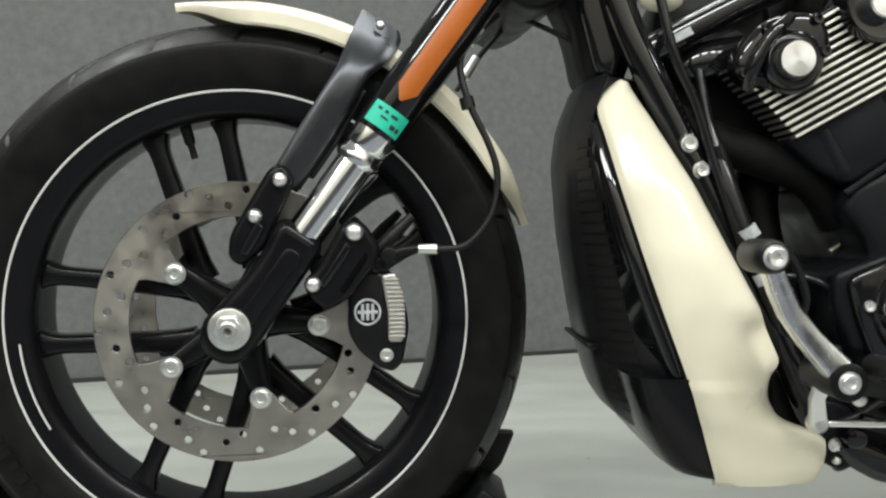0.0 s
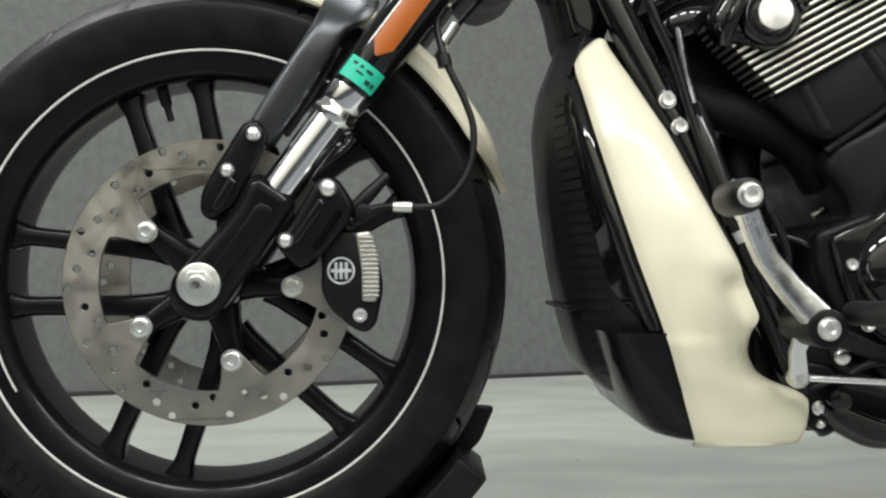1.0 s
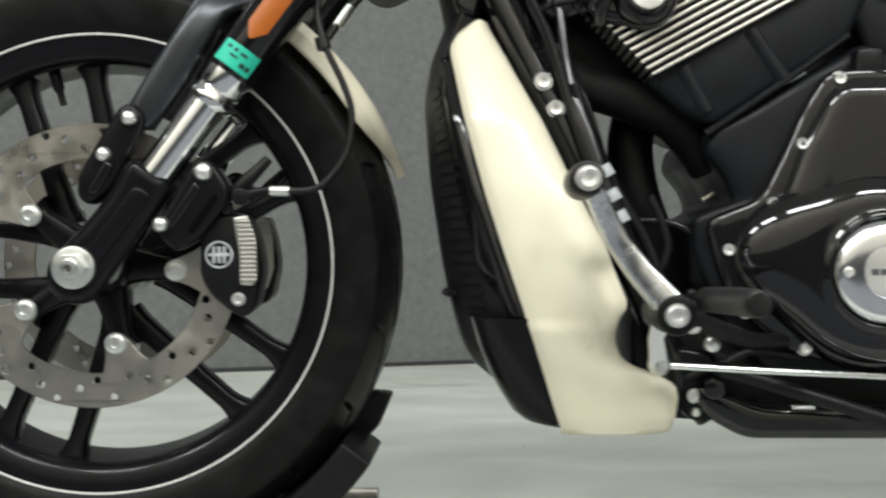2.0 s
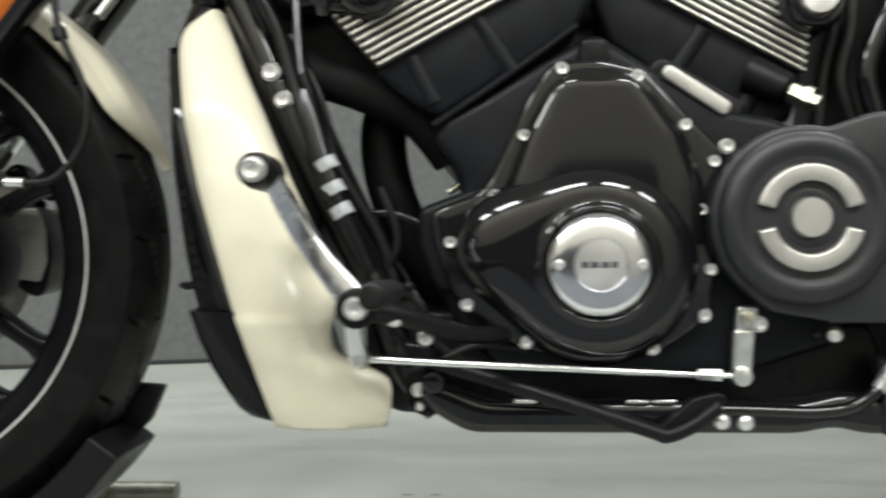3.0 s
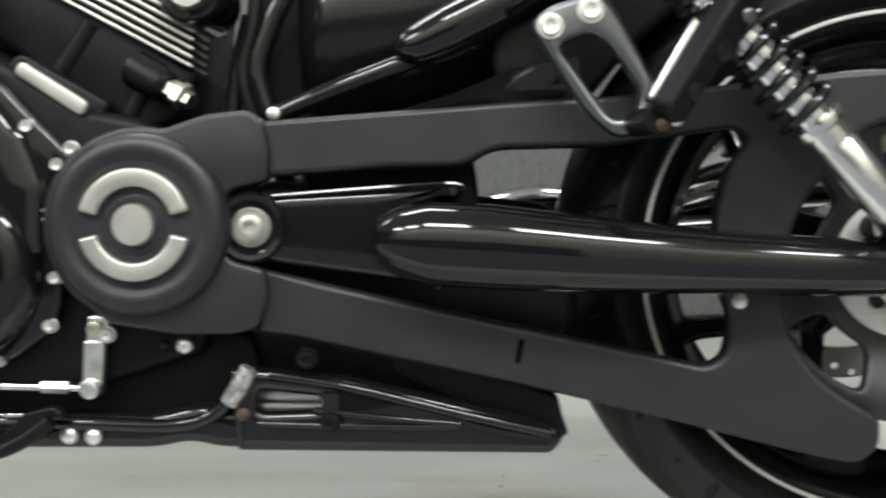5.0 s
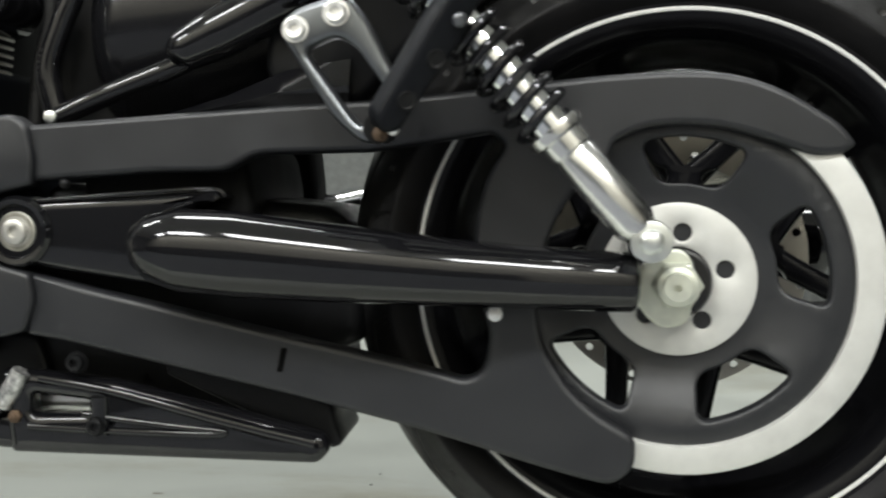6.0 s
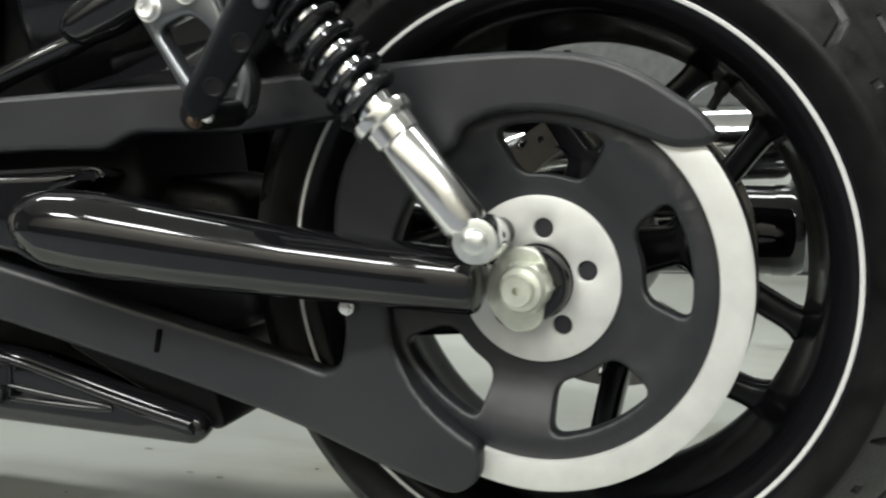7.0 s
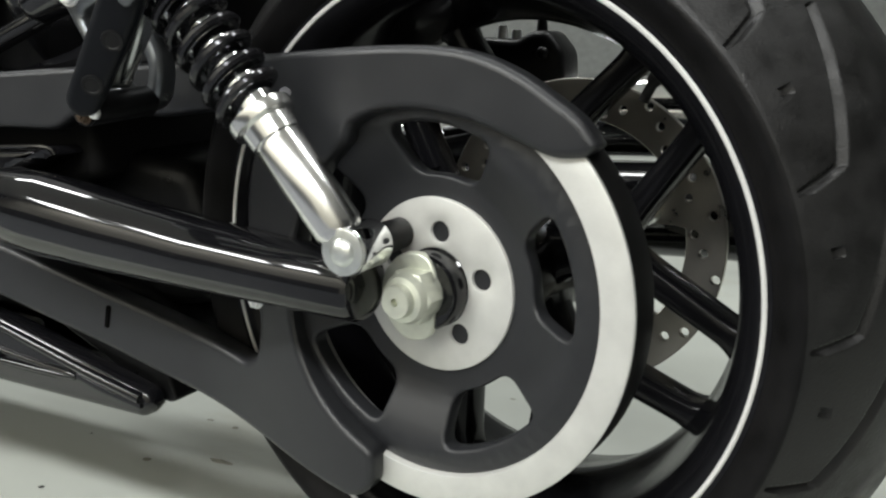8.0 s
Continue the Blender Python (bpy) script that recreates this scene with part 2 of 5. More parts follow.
def tube(pts, r, n=12, fine=6, straight=False):
    """A round bar or hose along points; r may be a list, one for each given point."""
    P = [Vector(p) for p in pts] if straight else curve(pts, fine)
    if isinstance(r, (int, float)):
        R = [r] * len(P)
    else:
        R = list(np.interp(np.linspace(0, len(r) - 1, len(P)), range(len(r)), r))
    verts, faces = [], []
    for (p, u, v), rad in zip(frames(P), R):
        for i in range(n):
            a = 2 * math.pi * i / n
            verts.append(p + (u * math.cos(a) + v * math.sin(a)) * rad)
    for k in range(len(P) - 1):
        for i in range(n):
            j = (i + 1) % n
            faces.append((k * n + i, k * n + j, (k + 1) * n + j, (k + 1) * n + i))
    faces += [tuple(range(n)), tuple(range((len(P) - 1) * n, len(P) * n))]
    return mesh(verts, faces)


def loft(loops, caps=True, closed=True):
    """A skin through loops with equal numbers of points."""
    n = len(loops[0])
    verts = [v for lp in loops for v in lp]
    faces = []
    for k in range(len(loops) - 1):
        for i in range(n if closed else n - 1):
            j = (i + 1) % n
            faces.append((k * n + i, k * n + j, (k + 1) * n + j, (k + 1) * n + i))
    if caps:
        faces += [tuple(range(n)), tuple(range((len(loops) - 1) * n, len(loops) * n))]
    return mesh(verts, faces)


def along(a, b, radii, n=28):
    """A turned body between two points: (share of the way, radius) pairs."""
    a, b = Vector(a), Vector(b)
    prof = [(r, s * (b - a).length) for s, r in radii]
    me = lathe(prof, n=n)
    q = Vector((0, 1, 0)).rotation_difference(b - a)
    me.transform(Matrix.Translation(a) @ q.to_matrix().to_4x4())
    return me


def arc(cx, cz, r0, r1, a0, a1, n=20):
    """The outline of a ring's sector with angles in degrees."""
    A = [radians(a0 + (a1 - a0) * i / n) for i in range(n + 1)]
    return [(cx + r1 * math.cos(a), cz + r1 * math.sin(a)) for a in A] + [(cx + r0 * math.cos(a), cz + r0 * math.sin(a)) for a in A[::-1]]


def circle(cx, cz, r, n=24):
    return [(cx + r * math.cos(2 * math.pi * i / n), cz + r * math.sin(2 * math.pi * i / n)) for i in range(n)]


BOLTS = {}


def bolt(at, r, parent, h=0.006, kind="socket", material=None, m=None, name="bolt", label=""):
    """A screw head that points towards -y: socket, button or hex."""
    material = material or SILVER
    key = (r, h, kind, material.name)
    if key not in BOLTS:
        if kind == "hex":
            me = joined(plate(circle(0, 0, r * 1.0, 6), -h, 0, 0.0012), drum(0, -h * 0.25, 0, 0, r * 1.25, 0.001, 28), drum(0, -h * 1.25, -h * 0.9, 0, r * 0.5, 0.001, 20))
        elif kind == "button":
            me = lathe([(0, -h), (r * 0.45, -h * 0.95), (r * 0.8, -h * 0.7), (r, -h * 0.25), (r, 0)], n=24)
        else:
            me = lathe([(0, -h * 0.45), (r * 0.42, -h * 0.45), (r * 0.48, -h * 0.95), (r * 0.85, -h), (r, -h * 0.8), (r, -h * 0.12), (r * 1.25, -h * 0.12), (r * 1.25, 0)], n=24)
        me.materials.append(material)
        me.polygons.foreach_set("use_smooth", [True] * len(me.polygons))
        me.set_sharp_from_angle(angle=radians(40))
        BOLTS[key] = me
    parent = upper(parent)
    ob = new(name, BOLTS[key])
    w = (m if m is not None else Matrix()) @ Matrix.Translation(at)
    ob.matrix_world = w
    if parent:
        ob.parent = parent
        ob.matrix_parent_inverse = WORLD[parent.name].inverted()
    if label:
        tagged(ob, label)
    return ob


# ---- room ----
FZ = -0.012
WALL_A, WALL_SLOPE = 1.87, 0.30


def box(x0, x1, y0, y1, z0, z1):
    v = [(x, y, z) for x in (x0, x1) for y in (y0, y1) for z in (z0, z1)]
    return mesh(v, [(0, 1, 3, 2), (4, 6, 7, 5), (0, 4, 5, 1), (2, 3, 7, 6), (0, 2, 6, 4), (1, 5, 7, 3)])


floor = part("floor", box(-5, 7, -2.75, 5.5, FZ - 0.1, FZ), FLOOR)
tagged(floor, "pale grey painted concrete floor with faint brown stains", "floor", kind="structure")
# added out of view so that low gloss faces reflect a darker floor
dark_lane = part("floor_dark_lane", box(-5, 7, -2.75, -0.45, FZ, FZ + 0.004), DARK_LANE)
tagged(dark_lane, "added dark slate lane, out of view, that darkens reflections in the gloss black", "floor", kind="structure")
turn = math.degrees(math.atan(WALL_SLOPE))
WM = pose(0, WALL_A, 0, 0, 0, turn)
back = part("wall_north", box(-6, 8, 0.02, 0.2, FZ, 2.8), WALLM, m=WM)
tagged(back, "dark grey felt-textured wall behind the motorcycle", "wall", kind="structure")
base = part("trim", box(-6, 8, 0.008, 0.02, FZ, FZ + 0.012), TRIM, m=WM)
tagged(base, "thin black strip where wall meets floor", "trim", kind="structure")
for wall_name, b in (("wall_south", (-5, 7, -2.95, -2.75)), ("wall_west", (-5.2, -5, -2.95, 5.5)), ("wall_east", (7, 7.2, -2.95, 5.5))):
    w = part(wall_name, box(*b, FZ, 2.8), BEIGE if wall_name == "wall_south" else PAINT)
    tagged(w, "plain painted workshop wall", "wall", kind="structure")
# unseen band, added to keep level reflections in the gloss black dark
dark_band = part("wall_dark_band", box(-5, 1.5, -2.75, -2.74, FZ, 0.80), PAINT)
tagged(dark_band, "added dark band low on the unseen wall that darkens level reflections", "wall", kind="structure")
ceiling = part("ceiling", box(-5.2, 7.2, -2.95, 5.5, 2.8, 2.9), CEIL)
tagged(ceiling, "plain white painted ceiling", "ceiling", kind="structure")


def floor_mark(x, y, w, d, seed):
    """A scuff or speck of dirt on the floor."""
    rnd = random.Random(seed)
    k = 11
    pts = [(x + w * (0.6 + 0.4 * rnd.random()) * math.cos(2 * math.pi * i / k), y + d * (0.6 + 0.4 * rnd.random()) * math.sin(2 * math.pi * i / k)) for i in range(k)]
    me = mesh([(p[0], p[1], FZ + 0.0006) for p in pts], [tuple(range(k))])
    ob = part("floor_scuff", me, TRIM if w < 0.006 else STAIN)
    return tagged(ob, "small dark dirt mark on the pale floor", "scuff", group="dirt marks on the floor", kind="structure")


STAIN = mat("dried_dirt", (0.22, 0.21, 0.17), 0.7, var=0.3, scale=90)
for i, (sx, sy, sw, sd) in enumerate(((0.507, 0.657, 0.004, 0.003), (-0.67, 1.25, 0.005, 0.003), (0.6, 0.27, 0.012, 0.004), (0.64, 0.27, 0.010, 0.004), (1.286, 0.089, 0.026, 0.006), (1.20, 0.05, 0.007, 0.006), (-0.02, 1.15, 0.012, 0.004), (-0.05, 0.95, 0.006, 0.003), (0.07, 1.0, 0.007, 0.003), (1.42, 0.2, 0.012, 0.004))):
    floor_mark(sx, sy, sw, sd, i)
dirt = random.Random(7)
for i in range(22):
    floor_mark(1.05 + 0.75 * dirt.random(), -0.25 + 0.75 * dirt.random(), 0.003 + 0.011 * dirt.random() ** 2, 0.002 + 0.003 * dirt.random(), 40 + i)

# ---- motorcycle ----
bike = empty("motorcycle", (0.85, 0, FZ))
tagged(bike, "black and cream cruiser motorcycle held upright in a wheel chock", "motorcycle")

# the front wheel is turned a little; its axle's direction towards the near side
AXLE_Y = Vector((-0.1014, 0.9943, 0.0318)).normalized()
AXLE_X = (Vector((1, 0, 0)) - AXLE_Y * AXLE_Y.x).normalized()
AXLE_Z = AXLE_X.cross(AXLE_Y)
HUB_F = Vector((-0.0082, 0.0154, 0.3315))
MF = Matrix.Translation(HUB_F) @ Matrix((AXLE_X, AXLE_Y, AXLE_Z)).transposed().to_4x4()
MFM = MF @ Matrix.Diagonal((1, -1, 1, 1))
MK = MF @ Matrix.Translation((-0.0062, 0, -0.0053))
MKM = MK @ Matrix.Diagonal((1, -1, 1, 1))
HUB_R = Vector((1.7279, -0.0197, 0.3265))
MR = pose(*HUB_R, 0.65, 0, -6.7)
# the wheel sits nearer to the pulley side than the middle of its axle
MW = MR @ Matrix.Translation((0, -0.0112, 0)) @ Matrix.Diagonal((1.0117, 1, 1.0117, 1))


def smooth01(x):
    x = max(0.0, min(1.0, x))
    return x * x * (3 - 2 * x)


def tyre(profile, groove, n, depth, rows=30):
    """A tyre turned from half a profile of (radius, y), with its tread grooves sunk in."""
    half = [Vector((r, y, 0)) for r, y in profile]
    fine = curve(half, max(2, rows // len(half)))
    full = [(p.x, p.y) for p in fine] + [(p.x, -p.y) for p in fine[-2::-1]]
    rmax = max(r for r, y in full)
    verts, faces = [], []
    k = len(full)
    for i in range(n):
        a = 2 * math.pi * i / n
        for r, y in full:
            d = depth * groove(a, y, r) if r > rmax * 0.79 else 0
            verts.append(((r - d) * math.cos(a), y, (r - d) * math.sin(a)))
    for i in range(n):
        j = (i + 1) % n
        for q in range(k - 1):
            faces.append((i * k + q, i * k + q + 1, j * k + q + 1, j * k + q))
    return mesh(verts, faces)


def tread_faces(ob, r_min, axle):
    """The running surface takes a lighter, shinier material that holds its lit sheen."""
    ob.data.materials.append(TREAD)
    for p in ob.data.polygons:
        c = p.center
        if (c - axle * c.dot(axle)).length > r_min:
            p.material_index = 1


def front_groove(a, y, r):
    """Hooked grooves: in from the shoulder, then sweeping towards the crown."""
    yy = abs(y)
    step = 360 / 21
    ph = (-math.degrees(a) + (0.5 * step if y > 0 else 0) + 4) % step
    out = 0
    if 0.038 < yy < 0.0585:
        g = abs(ph - 1.5 * (0.0585 - yy) / 0.02) * 0.0058
        out = max(out, 1 - smooth01((g - 0.0010) / 0.0022))
    if ph > 1.2:
        g = abs(yy - 0.039 + 0.0015 * (ph - 1.5))
        out = max(out, 1 - smooth01((g - 0.0010) / 0.0022))
    return out


def rear_groove(a, y, r):
    """Hooked grooves: in from the shoulder, then round towards the crown."""
    yy = abs(y)
    step = 360 / 17
    ph = (math.degrees(a) + (0.5 * step if y > 0 else 0) + 1.5) % step
    out = 0
    if 0.089 < yy < 0.114:
        g = abs(ph - 2.2 * (0.114 - yy) / 0.025) * 0.0050
        out = max(out, 1 - smooth01((g - 0.0012) / 0.0030))
    if ph > 1.8:
        g = abs(yy - 0.090 + 0.0016 * (ph - 2))
        out = max(out, 1 - smooth01((g - 0.0012) / 0.0030))
    if 0.098 < yy < 0.104:
        out = max(out, 1 - smooth01((abs(ph - 13) * 0.005 - 0.002) / 0.0015))
    return out


def spoke_mesh(a_in, r_in, a_out, r_out, y_in, y_out, w_in, w_out, d_in, d_out):
    """A cast spoke, rounded, that flares where it meets the rim."""
    p = Vector((r_in * math.cos(radians(a_in)), 0, r_in * math.sin(radians(a_in))))
    q = Vector((r_out * math.cos(radians(a_out)), 0, r_out * math.sin(radians(a_out))))
    d = (q - p).normalized()
    s = Vector((-d.z, 0, d.x))
    loops = []
    for t in (0, 0.1, 0.3, 0.55, 0.78, 0.84, 0.89, 0.93, 0.96, 0.985, 1.0):
        c = p.lerp(q, t)
        fl = 1 + 1.1 * max(0.0, (t - 0.80) / 0.20) ** 2.4 + 0.35 * (1 - smooth01(t / 0.15))
        w = (w_in + (w_out - w_in) * t) * 0.5 * fl
        h = (d_in + (d_out - d_in) * t) * 0.5
        cy = y_in + (y_out - y_in) * t
        lp = []
        for i in range(16):
            a = 2 * math.pi * i / 16
            ca, sa = math.cos(a), math.sin(a)
            lp.append(c + s * w * math.copysign(abs(ca) ** 0.55, ca) + Vector((0, cy + h * math.copysign(abs(sa) ** 0.55, sa), 0)))
        loops.append(lp)
    return loft(loops)


def disc_mesh(r_out, r_in, r_tab, a0, y, th=0.005, hole_r=0.0042, holes=True):
    """A drilled floating brake disc with five fixing tabs."""
    inner = []
    n = 200
    for i in range(n):
        a = 360 * i / n
        d = min(abs((a - a0 - 72 * k + 180) % 360 - 180) for k in range(5))
        signed = min(((a - a0 - 72 * k + 180) % 360 - 180 for k in range(5)), key=abs)
        t = 1 - smooth01((d - 6) / (9 if signed > 0 else 5))
        rr = r_in + (r_tab - r_in) * t
        inner.append((rr * math.cos(radians(a)), rr * math.sin(radians(a))))
    hs = [inner]
    if holes:
        for k in range(5):
            for j, (da, f) in enumerate(((2, 0.22), (9.5, 0.5), (17, 0.78), (25, 0.3), (33, 0.62), (41, 0.85), (50, 0.45), (58, 0.2), (65, 0.72))):
                a, rr = radians(a0 + 72 * k + da), r_in + (r_out - r_in) * f
                hs.append(circle(rr * math.cos(a), rr * math.sin(a), hole_r, 14))
    return plate(circle(0, 0, r_out, 160), y - th / 2, y + th / 2, 0.0007, hs, steps=1)


def bars_on_ring(parent, r, a0, a1, n, y, M, w=0.010, h=0.014):
    """Raised mould lettering on a sidewall, as plain bars."""
    for i in range(n):
        a = radians(a0 + (a1 - a0) * i / (n - 1))
        me = plate([(-w / 2, -h / 2), (w / 2, -h / 2), (w / 2, h / 2), (-w / 2, h / 2)], y - 0.0012, y + 0.004, 0.0006)
        part("moulded_letter_bar", me, RUBBER, parent, m=M @ Matrix.Translation((r * math.cos(a), 0, r * math.sin(a))) @ Matrix.Rotation(-a + math.pi / 2, 4, "Y"))


# front wheel
fw = empty("front_wheel", HUB_F, bike)
tagged(fw, "black cast five-arm front wheel with white pinstripe")
tyre_f = part("tyre", tyre([(0.246, -0.046), (0.258, -0.052), (0.268, -0.0580), (0.280, -0.0615), (0.293, -0.0635), (0.305, -0.0640), (0.3115, -0.0628), (0.3145, -0.0600), (0.3195, -0.0540), (0.3265, -0.0440), (0.3330, -0.0320), (0.3385, -0.0180), (0.342, 0)], front_groove, 1200, 0.0060, 72), RUBBER, fw, "black road tyre with slanted tread grooves", MF)
tread_faces(tyre_f, 0.3135, AXLE_Y)
RIM_F = [(0.228, -0.030), (0.229, -0.040), (0.233, -0.046), (0.240, -0.050), (0.252, -0.0535), (0.262, -0.0545), (0.265, -0.051), (0.262, -0.047), (0.252, -0.044), (0.243, -0.030), (0.240, 0)]
RIM_F = RIM_F + [(r, -y) for r, y in RIM_F[-2::-1]] + [(0.228, 0)]
part("rim", lathe(RIM_F, n=128, closed=True), WHEEL, fw, "semi-gloss black cast rim", MF)
part("pinstripe", lathe([(0.2580, -0.0537), (0.2588, -0.0551), (0.2604, -0.0553), (0.2612, -0.0543), (0.2604, -0.0535)], n=128, closed=True), WHITE, fw, "thin white pinstripe round the rim", MF)
part("stripe_mark", plate(arc(0, 0, 0.2435, 0.2455, 185, 209, 12), -0.0535, -0.0505, 0.0004), WHITE, fw, m=MF)
part("hub", lathe([(0.018, -0.072), (0.032, -0.070), (0.036, -0.05), (0.040, -0.03), (0.042, 0), (0.040, 0.03), (0.036, 0.05), (0.032, 0.07), (0.018, 0.072)], n=48), WHEEL, fw, m=MF)
for k in range(5):
    a = 68.5 + 72 * k
    part("hub_arm", spoke_mesh(a, 0.025, a, 0.096, -0.035, -0.045, 0.040, 0.022, 0.05, 0.036), WHEEL, fw, m=MF)
    for s in (-1, 1):
        part("spoke", spoke_mesh(a + s * 6, 0.062, a + s * 26, 0.236, -0.020, -0.014, 0.026, 0.021, 0.034, 0.032), WHEEL, fw, m=MF)
for s, MM in ((1, MF), (-1, MFM)):
    disc = part("brake_disc", disc_mesh(0.157, 0.1185, 0.081, 68.5, -0.078), DISC, fw, "drilled stainless brake disc", MM)
    for k in range(5):
        a = radians(68.5 + 72 * k)
        bolt((0.0885 * math.cos(a), -0.0805, 0.0885 * math.sin(a)), 0.0098, disc, 0.005, "socket", ZINC, MM)
part("valve_stem", along((-0.062, -0.012, 0.222), (-0.052, -0.012, 0.185), [(0, 0), (0, 0.007), (0.5, 0.0065), (0.6, 0.004), (1, 0.004), (1, 0)], 14), SOFT, fw, m=MF)
bars_on_ring(fw, 0.296, 205, 232, 9, -0.0640, MF)

# fork
fork = empty("front_fork", HUB_F + Vector((0.1, 0, 0.2)), bike)
tagged(fork, "black telescopic front fork with chrome stanchions")
FD = Vector((math.sin(radians(36.5)), 0, math.cos(radians(36.5))))


def on_fork(s, y=-0.11):
    return Vector((0.0045, y, 0)) + FD * s


for sgn, MM in ((1, MK), (-1, MKM)):
    part("stanchion", along(on_fork(0.08), on_fork(0.245), [(0, 0), (0, 0.0212), (1, 0.0212), (1, 0)], 40), CHROME, fork, "polished chrome stanchion tube", MM)
    part("dust_seal", along(on_fork(0.222), on_fork(0.266), [(0, 0.0212), (0, 0.0232), (0.12, 0.0262), (0.22, 0.0262), (0.3, 0.0238), (0.42, 0.0232), (0.5, 0.0252), (0.95, 0.0258), (1, 0.024), (1, 0)], 40), CHROME, fork, "stepped chrome collar", MM)
    up = part("upper_tube", along(on_fork(0.262), on_fork(0.66), [(0, 0), (0, 0.0272), (0.01, 0.0282), (1, 0.0282), (1, 0)], 48), GLOSS, fork, "gloss black upper fork tube", MM)
    if sgn == 1:
        # reflector and inspection sticker on the outer face
        side = Vector((FD.z, 0, -FD.x))
        fr = Matrix((( *side, 0), (0, 1, 0, 0), (*FD, 0), (0, 0, 0, 1))).transposed()
        fr.translation = on_fork(0.0)
        R2 = MK @ fr
        def bent(w, z0, z1, r, th, round_top, n=18):
            loops = []
            for j in range(n + 1):
                z = z0 + (z1 - z0) * j / n
                e = min((z - z0) / round_top, (z1 - z) / round_top, 1) if round_top > 0 else 1
                ww = w * math.sqrt(max(0.02, 1 - (1 - e) ** 2))
                outer = [(r * math.sin(ww * u), -r * math.cos(ww * u), z) for u in np.linspace(-1, 1, 11)]
                inner = [((r - th) * math.sin(ww * u), -(r - th) * math.cos(ww * u), z) for u in np.linspace(1, -1, 11)]
                loops.append([Vector(p) for p in outer + inner])
            return loft(loops)
        part("reflector", bent(0.40, 0.305, 0.56, 0.0312, 0.004, 0.014), ORANGE, up, "long amber plastic reflector", R2)
        part("sticker", bent(0.80, 0.268, 0.2935, 0.0287, 0.0008, 0), GREEN, up, "green paper inspection sticker", R2)
        for (u, z, w, h) in ((-0.45, 0.287, 0.005, 0.003), (-0.15, 0.287, 0.004, 0.003), (0.2, 0.2865, 0.008, 0.003), (0.35, 0.276, 0.006, 0.005), (0.58, 0.276, 0.004, 0.005), (-0.1, 0.280, 0.009, 0.002)):
            me = plate([(-w / 2, -h / 2), (w / 2, -h / 2), (w / 2, h / 2), (-w / 2, h / 2)], -0.0003, 0.0003, 0.0001)
            part("print_bar", me, INK, up, m=R2 @ Matrix.Translation((0.0291 * math.sin(u), -0.0291 * math.cos(u), z)) @ Matrix.Rotation(u, 4, "Z"))
    lower = fillet([(-0.030, 0.012), (-0.032, -0.014), (-0.014, -0.034), (0.014, -0.034), (0.034, -0.010), (0.062, 0.032), (0.100, 0.086), (0.099, 0.098), (0.062, 0.124), (0.048, 0.112), (0.040, 0.092), (0.018, 0.062)], 0.016)
    part("fork_slider", plate(lower, -0.134, -0.082, 0.014, steps=5), WHEEL, fork, "satin black cast fork slider", MM)
    rib = fillet([(0.006, 0.014), (0.022, 0.004), (0.082, 0.082), (0.064, 0.094)], 0.01)
    part("slider_web", plate(rib, -0.1365, -0.130, 0.003), WHEEL, fork, m=MM)
    lug = fillet([(0.000, 0.080), (0.014, 0.070), (0.040, 0.090), (0.056, 0.126), (0.074, 0.164), (0.060, 0.182), (0.046, 0.176), (0.016, 0.128), (0.002, 0.104)], 0.010)
    part("mounting_lug", plate(lug, -0.124, -0.092, 0.008, steps=4), WHEEL, fork, m=MM)
    gusset = fillet([(0.012, 0.085), (0.022, 0.082), (0.040, 0.112), (0.032, 0.120)], 0.004)
    part("lug_groove", plate(gusset, -0.1265, -0.122, 0.002), GLOSS, fork, m=MM)
    for bx, bz in ((0.057, 0.163), (0.030, 0.125)):
        bolt((bx, -0.124, bz), 0.0078, fork, 0.008, "button", SILVER, MM)
nut = joined(drum(0, -0.172, -0.160, 0, 0.0225, 0.002), plate(circle(0, 0, 0.0168, 6), -0.184, -0.170, 0.0016), lathe([(0.0045, -0.180), (0.0045, -0.190), (0.0085, -0.190), (0.0100, -0.184)], n=28))
nut.transform(Matrix.Translation((0, 0.030, 0)))
axle_nut = part("axle_nut", nut, ZINC, fork, "zinc-plated axle nut and washer", MF @ Matrix.Translation((-0.0045, 0, 0.001)))
part("axle_end", drum(0, -0.154, -0.140, 0, 0.0046, 0.0005), RUST, axle_nut, "brown axle end in the nut's bore", MF @ Matrix.Translation((-0.0045, 0, 0.001)))

